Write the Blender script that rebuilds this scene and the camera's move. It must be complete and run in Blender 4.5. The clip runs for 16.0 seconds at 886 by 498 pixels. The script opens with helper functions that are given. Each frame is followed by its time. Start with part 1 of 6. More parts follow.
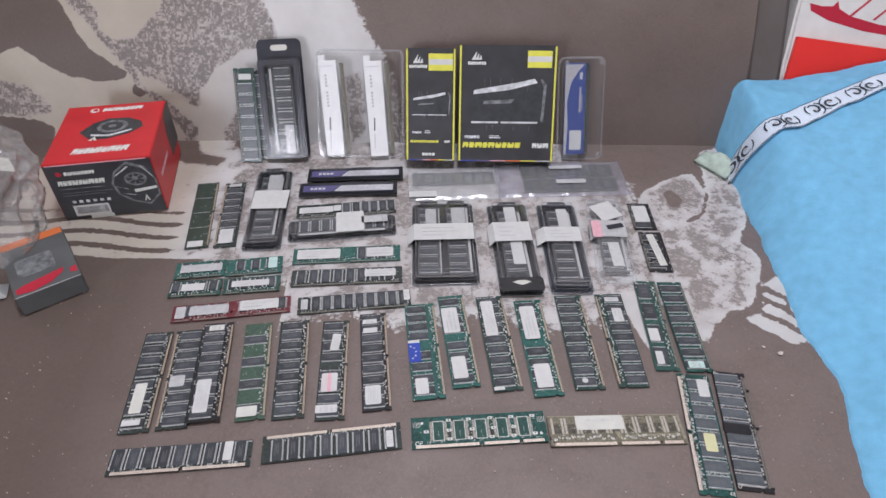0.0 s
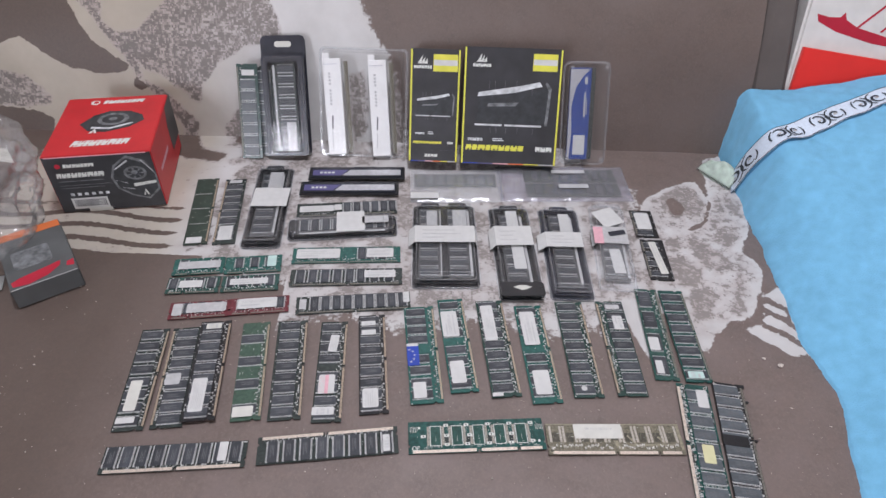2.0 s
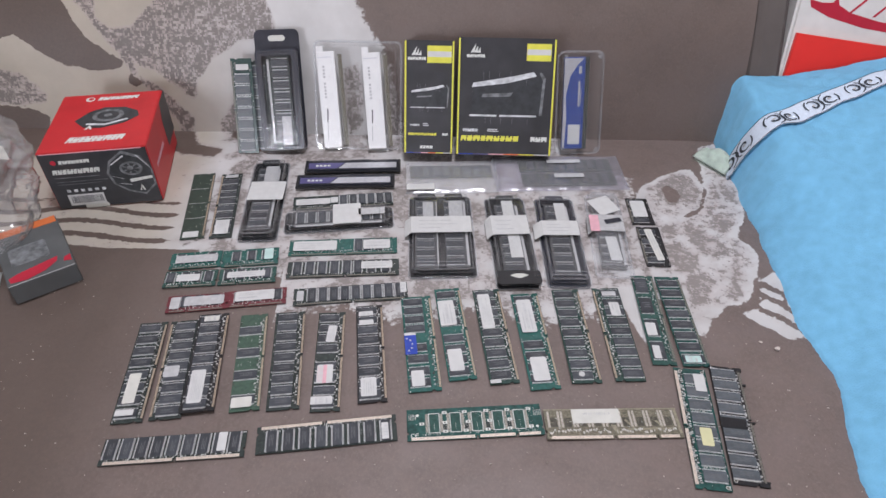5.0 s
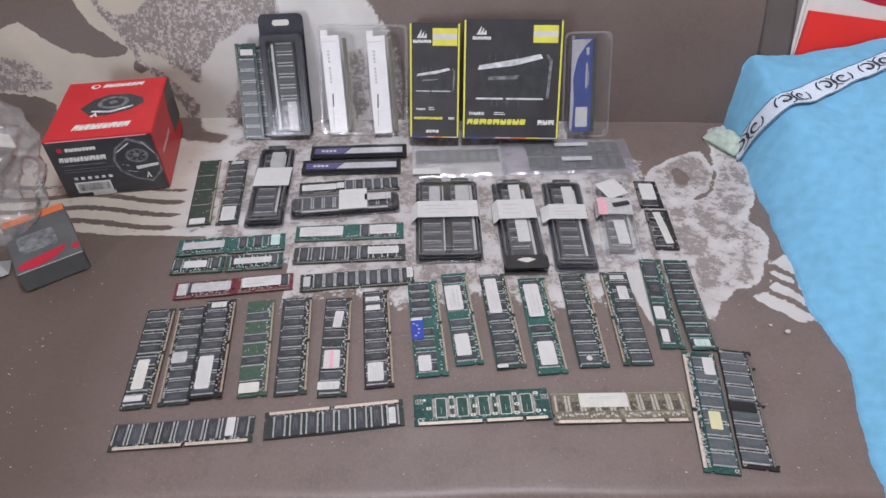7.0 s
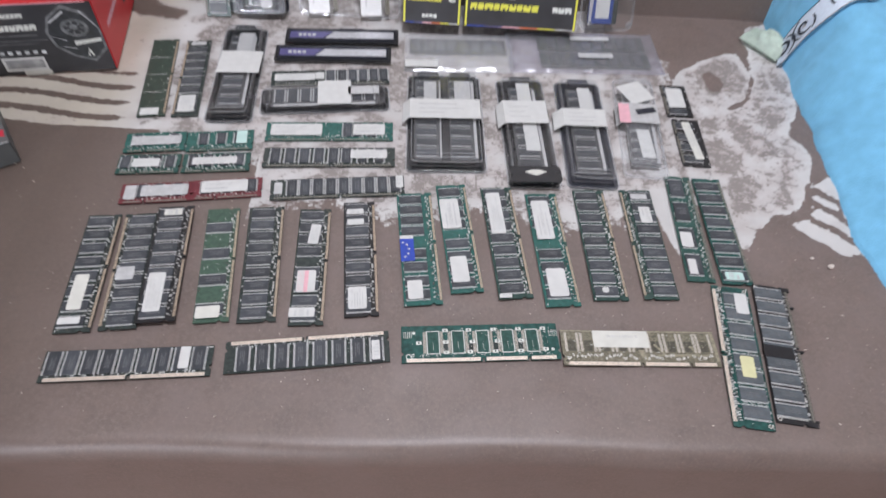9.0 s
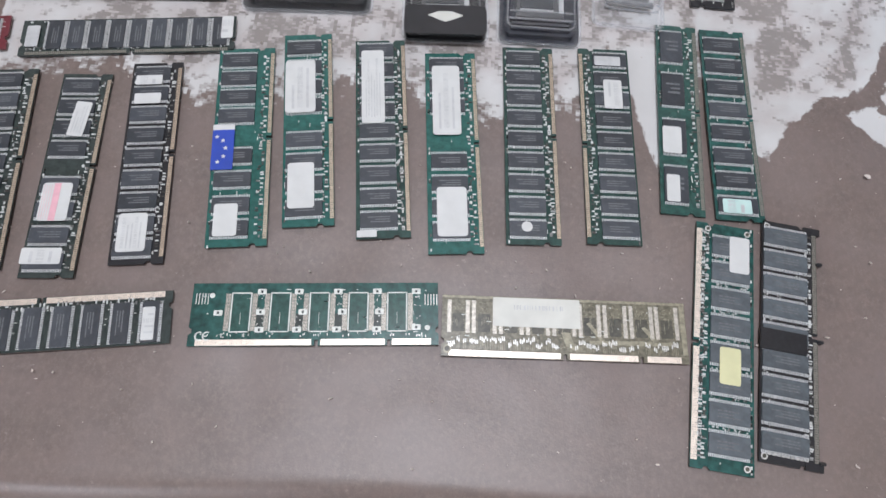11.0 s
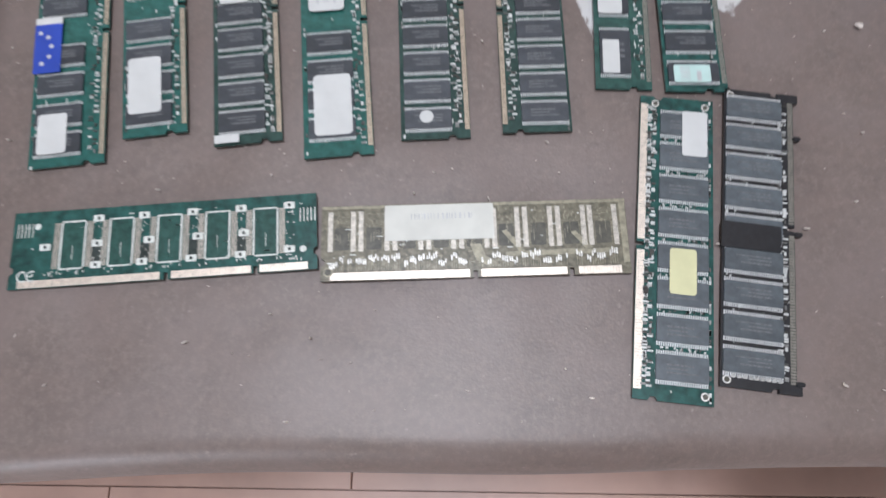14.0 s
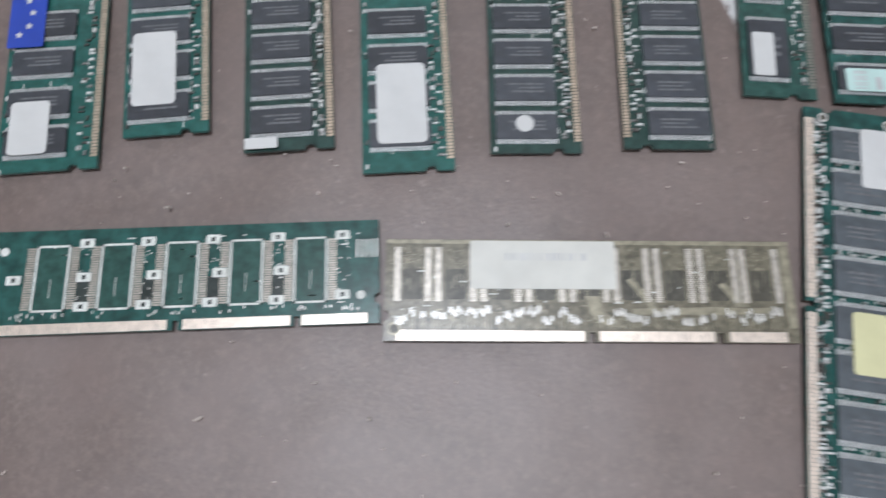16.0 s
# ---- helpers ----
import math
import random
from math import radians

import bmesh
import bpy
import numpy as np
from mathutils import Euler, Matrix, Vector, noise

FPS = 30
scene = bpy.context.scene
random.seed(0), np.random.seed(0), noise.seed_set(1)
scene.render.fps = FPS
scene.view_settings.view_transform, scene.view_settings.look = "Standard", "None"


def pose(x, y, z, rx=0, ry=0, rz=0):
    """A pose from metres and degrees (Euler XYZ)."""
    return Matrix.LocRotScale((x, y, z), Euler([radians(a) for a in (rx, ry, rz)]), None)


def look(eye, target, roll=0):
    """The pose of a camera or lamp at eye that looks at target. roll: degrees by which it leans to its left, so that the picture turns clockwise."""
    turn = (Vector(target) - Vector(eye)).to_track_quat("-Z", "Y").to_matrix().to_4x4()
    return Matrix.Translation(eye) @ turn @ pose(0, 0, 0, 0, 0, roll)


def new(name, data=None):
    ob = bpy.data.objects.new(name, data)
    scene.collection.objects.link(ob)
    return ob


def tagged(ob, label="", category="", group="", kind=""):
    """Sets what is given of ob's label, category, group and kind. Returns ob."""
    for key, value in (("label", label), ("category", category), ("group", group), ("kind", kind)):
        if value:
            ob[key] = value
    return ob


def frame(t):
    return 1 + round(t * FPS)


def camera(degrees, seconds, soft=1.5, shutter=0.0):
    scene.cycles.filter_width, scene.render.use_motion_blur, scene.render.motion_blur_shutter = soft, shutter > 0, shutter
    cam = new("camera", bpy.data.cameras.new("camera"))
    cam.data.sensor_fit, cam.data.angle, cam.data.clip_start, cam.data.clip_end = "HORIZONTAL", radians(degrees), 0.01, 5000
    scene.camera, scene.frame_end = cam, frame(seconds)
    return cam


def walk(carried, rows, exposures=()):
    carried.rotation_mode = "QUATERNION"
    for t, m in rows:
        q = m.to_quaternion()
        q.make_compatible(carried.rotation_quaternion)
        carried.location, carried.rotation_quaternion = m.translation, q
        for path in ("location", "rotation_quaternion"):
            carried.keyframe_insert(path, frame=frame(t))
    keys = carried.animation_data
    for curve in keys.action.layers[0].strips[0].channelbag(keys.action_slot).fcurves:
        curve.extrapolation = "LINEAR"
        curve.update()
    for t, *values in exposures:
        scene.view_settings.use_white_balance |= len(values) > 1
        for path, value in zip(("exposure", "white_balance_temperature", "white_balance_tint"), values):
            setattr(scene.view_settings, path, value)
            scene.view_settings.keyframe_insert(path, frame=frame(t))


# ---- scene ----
cam = camera(68.5, 16.0, soft=1.5, shutter=0.45)
PATH = [
    (0, (0.003, 0.097, 0.546), (-0.012, 1.592, -0.782), 0.3),
    (0.5, (-0.006, 0.116, 0.549), (-0.02, 1.587, -0.806), 2.5),
    (1, (-0.006, 0.13, 0.542), (-0.015, 1.589, -0.826), 2.5),
    (1.5, (-0.005, 0.113, 0.548), (0.006, 1.591, -0.799), 2.6),
    (2, (-0.002, 0.104, 0.546), (-0.007, 1.597, -0.785), 2.0),
    (2.5, (-0.002, 0.101, 0.549), (0.007, 1.592, -0.785), 2.3),
    (3, (-0.001, 0.098, 0.547), (0.002, 1.595, -0.779), 2.0),
    (5.5, (0.003, 0.096, 0.539), (-0.007, 1.579, -0.803), 0.8),
    (6, (0.004, 0.1, 0.539), (-0.017, 1.569, -0.817), 0.5),
    (6.5, (0.005, 0.097, 0.534), (-0.018, 1.565, -0.824), 0.2),
    (7, (0.006, 0.098, 0.536), (-0.027, 1.558, -0.831), -0.1),
    (7.5, (0.004, 0.1, 0.537), (-0.013, 1.572, -0.816), 0.5),
    (8, (0.004, 0.104, 0.536), (-0.016, 1.551, -0.844), 1.2),
    (8.5, (-0.002, 0.122, 0.51), (-0.01, 1.51, -0.93), 2.3),
    (9, (-0.008, 0.174, 0.465), (0.023, 1.426, -1.095), 4.0),
    (9.5, (0.016, 0.253, 0.423), (0.048, 1.348, -1.25), 4.6),
    (10, (0.085, 0.329, 0.382), (0.012, 1.253, -1.39), 2.4),
    (10.2, (0.099, 0.365, 0.362), (0.083, 1.119, -1.49), 4.1),
    (12.5, (0.098, 0.36, 0.326), (0.112, 1.055, -1.55), 5.1),
    (13, (0.101, 0.365, 0.327), (0.118, 1.05, -1.552), 5.1),
    (13.5, (0.128, 0.364, 0.309), (0.182, 1.035, -1.574), 6.4),
    (14, (0.158, 0.371, 0.265), (0.127, 0.927, -1.656), -2.5),
    (14.5, (0.184, 0.388, 0.236), (0.126, 0.837, -1.712), -7.5),
    (15, (0.202, 0.395, 0.228), (0.16, 0.804, -1.73), -6.6),
    (15.5, (0.172, 0.414, 0.224), (0.14, 0.879, -1.721), -2.7),
    (16, (0.121, 0.405, 0.203), (0.11, 0.959, -1.719), 1.5),
]
walk(cam, [(t, look(eye, target, roll)) for t, eye, target, roll in PATH],
     exposures=[(0, -0.02, 6450, 9.5), (8.2, -0.02, 6500, 9.5), (9.0, 0.13, 6450, 7.5), (12.5, 0.04, 6300, 4.5), (13.5, 0.06, 6300, 6), (14.5, 0.08, 6150, 2), (15.2, 0.02, 6100, 1), (16, -0.05, 6200, 3)])


# ---- light ----
world = bpy.data.worlds.new("room_dark")
world.use_nodes = True
world.node_tree.nodes["Background"].inputs[0].default_value = (0.8, 0.85, 1.0, 1)
world.node_tree.nodes["Background"].inputs[1].default_value = 0.05
scene.world = world


def area_lamp(name, eye, target, size, watts, colour):
    data = bpy.data.lights.new(name, "AREA")
    data.shape, data.size, data.energy, data.color = "DISK", size, watts, colour
    ob = new(name, data)
    ob.matrix_world = look(eye, target)
    return ob


CEILING_LAMP, WINDOW = (0.10, 0.46, 1.96), (-0.95, -1.76, 0.62)
area_lamp("ceiling_light", CEILING_LAMP, (0.10, 0.44, 0.0), 0.40, 30.0, (0.965, 0.955, 1.06))
# fill lamp added to brighten the sofa front and backrest from across the room
area_lamp("front_fill_light", WINDOW, (0.0, 0.45, 0.1), 0.80, 30, (0.95, 0.96, 1.10))


# ---- materials ----
def material(name, colour, rough=0.5, metal=0.0, spread=0.0, scale=40.0, bump=0.0, bump_scale=200.0, spec=0.5, per_object=0.0):
    """Principled surface with mottled colour at two scales and a fine relief."""
    m = bpy.data.materials.new(name)
    m.use_nodes = True
    nt = m.node_tree
    b = nt.nodes["Principled BSDF"]
    b.inputs["Roughness"].default_value = rough
    b.inputs["Metallic"].default_value = metal
    b.inputs["Specular IOR Level"].default_value = spec
    b.inputs["Base Color"].default_value = (*colour, 1)
    co = nt.nodes.new("ShaderNodeTexCoord")
    if spread > 0:
        n1 = nt.nodes.new("ShaderNodeTexNoise")
        n1.inputs["Scale"].default_value, n1.inputs["Detail"].default_value = scale, 6.0
        nt.links.new(co.outputs["Object"], n1.inputs["Vector"])
        ramp = nt.nodes.new("ShaderNodeMapRange")
        ramp.inputs["From Min"].default_value, ramp.inputs["From Max"].default_value = 0.3, 0.7
        ramp.inputs["To Min"].default_value, ramp.inputs["To Max"].default_value = 1 - spread, 1 + spread
        nt.links.new(n1.outputs["Fac"], ramp.inputs["Value"])
        hsv = nt.nodes.new("ShaderNodeHueSaturation")
        hsv.inputs["Color"].default_value = (*colour, 1)
        out = ramp.outputs["Result"]
        if per_object > 0:
            info = nt.nodes.new("ShaderNodeObjectInfo")
            r2 = nt.nodes.new("ShaderNodeMapRange")
            r2.inputs["To Min"].default_value, r2.inputs["To Max"].default_value = 1 - per_object, 1 + per_object
            nt.links.new(info.outputs["Random"], r2.inputs["Value"])
            mul = nt.nodes.new("ShaderNodeMath")
            mul.operation = "MULTIPLY"
            nt.links.new(out, mul.inputs[0])
            nt.links.new(r2.outputs["Result"], mul.inputs[1])
            out = mul.outputs[0]
        nt.links.new(out, hsv.inputs["Value"])
        nt.links.new(hsv.outputs["Color"], b.inputs["Base Color"])
    if bump > 0:
        n2 = nt.nodes.new("ShaderNodeTexNoise")
        n2.inputs["Scale"].default_value, n2.inputs["Detail"].default_value = bump_scale, 4.0
        nt.links.new(co.outputs["Object"], n2.inputs["Vector"])
        bp = nt.nodes.new("ShaderNodeBump")
        bp.inputs["Strength"].default_value, bp.inputs["Distance"].default_value = bump, 0.001
        nt.links.new(n2.outputs["Fac"], bp.inputs["Height"])
        nt.links.new(bp.outputs["Normal"], b.inputs["Normal"])
    return m


def clear_plastic(name, tint, gloss, rough, haze=0.0, wrinkle=0.0):
    """Thin clear plastic: light goes straight through, with a glossy film and a little milky haze."""
    m = bpy.data.materials.new(name)
    m.use_nodes = True
    nt = m.node_tree
    nt.nodes.remove(nt.nodes["Principled BSDF"])
    out = nt.nodes["Material Output"]
    tr = nt.nodes.new("ShaderNodeBsdfTransparent")
    tr.inputs["Color"].default_value = (*tint, 1)
    gl = nt.nodes.new("ShaderNodeBsdfGlossy")
    gl.inputs["Roughness"].default_value = rough
    fr = nt.nodes.new("ShaderNodeLayerWeight")
    fr.inputs["Blend"].default_value = 0.5
    power = nt.nodes.new("ShaderNodeMath")
    power.operation, power.inputs[1].default_value = "POWER", 4.0
    nt.links.new(fr.outputs["Facing"], power.inputs[0])
    mul = nt.nodes.new("ShaderNodeMath")
    mul.operation, mul.inputs[1].default_value, mul.inputs[2].default_value, mul.use_clamp = "MULTIPLY_ADD", 0.5 * gloss, 0.045 * gloss, True
    nt.links.new(power.outputs[0], mul.inputs[0])
    mix = nt.nodes.new("ShaderNodeMixShader")
    nt.links.new(mul.outputs[0], mix.inputs[0])
    base = tr.outputs[0]
    if haze > 0:
        df = nt.nodes.new("ShaderNodeBsdfDiffuse")
        df.inputs["Color"].default_value = (0.75, 0.76, 0.78, 1)
        mx = nt.nodes.new("ShaderNodeMixShader")
        mx.inputs[0].default_value = haze
        nt.links.new(tr.outputs[0], mx.inputs[1])
        nt.links.new(df.outputs[0], mx.inputs[2])
        base = mx.outputs[0]
    if wrinkle > 0:
        co = nt.nodes.new("ShaderNodeTexCoord")
        no = nt.nodes.new("ShaderNodeTexNoise")
        no.inputs["Scale"].default_value, no.inputs["Detail"].default_value = 45, 5
        bp = nt.nodes.new("ShaderNodeBump")
        bp.inputs["Strength"].default_value, bp.inputs["Distance"].default_value = wrinkle, 0.004
        nt.links.new(co.outputs["Object"], no.inputs["Vector"])
        nt.links.new(no.outputs["Fac"], bp.inputs["Height"])
        nt.links.new(bp.outputs["Normal"], gl.inputs["Normal"])
        nt.links.new(bp.outputs["Normal"], fr.inputs["Normal"])
    nt.links.new(base, mix.inputs[1])
    nt.links.new(gl.outputs[0], mix.inputs[2])
    nt.links.new(mix.outputs[0], out.inputs["Surface"])
    return m


def cloth_material(name):
    """Woven chenille cover: brown ground, cream figure, and mottled grey-brown yarn where both are mixed."""
    m = bpy.data.materials.new(name)
    m.use_nodes = True
    nt = m.node_tree
    b = nt.nodes["Principled BSDF"]
    b.inputs["Roughness"].default_value = 0.50
    b.inputs["Specular IOR Level"].default_value = 0.85
    b.inputs["Sheen Weight"].default_value = 0.1
    b.inputs["Sheen Roughness"].default_value = 0.6
    co = nt.nodes.new("ShaderNodeTexCoord")

    snap = nt.nodes.new("ShaderNodeVectorMath")
    snap.operation = "SNAP"
    snap.inputs[1].default_value = (0.0022, 0.0015, 0.0034)
    nt.links.new(co.outputs["Object"], snap.inputs[0])

    def noise_node(scale, detail, rough=0.6, woven=False):
        n = nt.nodes.new("ShaderNodeTexNoise")
        n.inputs["Scale"].default_value, n.inputs["Detail"].default_value, n.inputs["Roughness"].default_value = scale, detail, rough
        nt.links.new(snap.outputs["Vector"] if woven else co.outputs["Object"], n.inputs["Vector"])
        return n.outputs["Fac"]

    def calc(op, a, c, clamp=False):
        n = nt.nodes.new("ShaderNodeMath")
        n.operation, n.use_clamp = op, clamp
        for k, v in ((0, a), (1, c)):
            if isinstance(v, (int, float)):
                n.inputs[k].default_value = v
            else:
                nt.links.new(v, n.inputs[k])
        return n.outputs[0]

    def attribute(name):
        n = nt.nodes.new("ShaderNodeAttribute")
        n.attribute_name = name
        return n.outputs["Fac"]

    def mixed(f, a, c):
        n = nt.nodes.new("ShaderNodeMix")
        n.data_type = "RGBA"
        nt.links.new(f, n.inputs["Factor"])
        for k, v in (("A", a), ("B", c)):
            sock = [i for i in n.inputs if i.name == k and i.type == "RGBA"][0]
            if isinstance(v, tuple):
                sock.default_value = (*v, 1)
            else:
                nt.links.new(v, sock)
        return [o for o in n.outputs if o.type == "RGBA"][0]

    # the loops of the weave, about two millimetres apart
    loops = nt.nodes.new("ShaderNodeTexVoronoi")
    loops.inputs["Scale"].default_value = 760
    nt.links.new(co.outputs["Object"], loops.inputs["Vector"])
    ragged = calc("MULTIPLY", calc("SUBTRACT", noise_node(210, 2, 0.6, True), 0.5), 0.8)
    broad = calc("MULTIPLY", calc("SUBTRACT", noise_node(60, 3), 0.5), 0.7)
    field = calc("ADD", calc("ADD", attribute("figure"), ragged), broad)
    cream_on = calc("MULTIPLY", field, 6.0, True)
    speck = calc("MULTIPLY", calc("SUBTRACT", calc("ADD", attribute("mottle"), calc("MULTIPLY", calc("SUBTRACT", noise_node(170, 3, 0.75, True), 0.5), 3.2)), 0.55), 2.6, True)
    worn = calc("MULTIPLY", calc("SUBTRACT", noise_node(11, 5, 0.65), 0.3), 2.5, True)
    brown = mixed(worn, (0.068, 0.054, 0.048), (0.154, 0.127, 0.114))
    brown = mixed(calc("MULTIPLY", noise_node(300, 4, 0.7), 0.6), brown, (0.218, 0.182, 0.168))
    stretch = nt.nodes.new("ShaderNodeVectorMath")
    stretch.operation = "MULTIPLY"
    stretch.inputs[1].default_value = (0.75, 0.6, 0.6)
    nt.links.new(co.outputs["Object"], stretch.inputs[0])
    fibre = nt.nodes.new("ShaderNodeTexNoise")
    fibre.inputs["Scale"].default_value, fibre.inputs["Detail"].default_value, fibre.inputs["Roughness"].default_value = 520, 5, 0.8
    nt.links.new(stretch.outputs["Vector"], fibre.inputs["Vector"])
    brown = mixed(calc("MULTIPLY", calc("SUBTRACT", fibre.outputs["Fac"], 0.47), 3.4, True), brown, (0.228, 0.190, 0.174))
    fleck = calc("MULTIPLY", calc("SUBTRACT", noise_node(260, 3, 0.5), 0.69), 12.0, True)
    brown = mixed(calc("MULTIPLY", fleck, 0.5), brown, (0.34, 0.30, 0.285))
    pit = calc("MULTIPLY", calc("SUBTRACT", noise_node(190, 4, 0.7), 0.56), 6.0, True)
    brown = mixed(calc("MULTIPLY", pit, 0.42), brown, (0.072, 0.060, 0.054))
    patchy = calc("MULTIPLY", calc("SUBTRACT", noise_node(48, 5, 0.65), 0.42), 2.2, True)
    brown = mixed(calc("MULTIPLY", patchy, 0.85), brown, (0.178, 0.143, 0.130))
    blush = calc("MULTIPLY", calc("SUBTRACT", noise_node(22, 5, 0.6), 0.45), 3.0, True)
    brown = mixed(calc("MULTIPLY", blush, 0.6), brown, (0.168, 0.140, 0.134))
    deepen = nt.nodes.new("ShaderNodeHueSaturation")
    deepen.inputs["Saturation"].default_value, deepen.inputs["Value"].default_value = 1.5, 0.90
    nt.links.new(brown, deepen.inputs["Color"])
    brown = deepen.outputs["Color"]
    # shade on the backrest and left of the seat, put into the brown
    brown = mixed(calc("MULTIPLY", attribute("shade_tone"), 0.85), brown, mixed(noise_node(260, 4, 0.7), (0.042, 0.026, 0.018), (0.100, 0.066, 0.048)))
    cream = mixed(noise_node(14, 4), (0.39, 0.38, 0.365), (0.67, 0.668, 0.66))
    # shade at the left put into the cream as beige, and a duller yarn between the specks
    beige = calc("MULTIPLY", calc("SUBTRACT", attribute("shade_tone"), 0.5), 2.0, True)
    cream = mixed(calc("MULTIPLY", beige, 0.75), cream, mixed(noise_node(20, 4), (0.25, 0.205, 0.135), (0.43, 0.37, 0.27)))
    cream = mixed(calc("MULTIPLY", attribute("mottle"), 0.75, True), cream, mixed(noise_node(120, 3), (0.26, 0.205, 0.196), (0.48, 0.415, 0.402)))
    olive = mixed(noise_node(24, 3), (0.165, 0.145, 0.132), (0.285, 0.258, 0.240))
    # the same painted shade darkens the olive specks
    olive = mixed(calc("MULTIPLY", attribute("shade_tone"), 0.75), olive, mixed(noise_node(30, 3), (0.070, 0.058, 0.048), (0.150, 0.130, 0.112)))
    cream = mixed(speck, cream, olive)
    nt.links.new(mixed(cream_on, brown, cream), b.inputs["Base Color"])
    bp = nt.nodes.new("ShaderNodeBump")
    bp.inputs["Strength"].default_value, bp.inputs["Distance"].default_value = 0.12, 0.0006
    nt.links.new(calc("ADD", calc("MULTIPLY", loops.outputs["Distance"], -0.4), calc("MULTIPLY", noise_node(900, 2, 0.6), 0.8)), bp.inputs["Height"])
    nt.links.new(bp.outputs["Normal"], b.inputs["Normal"])
    return m


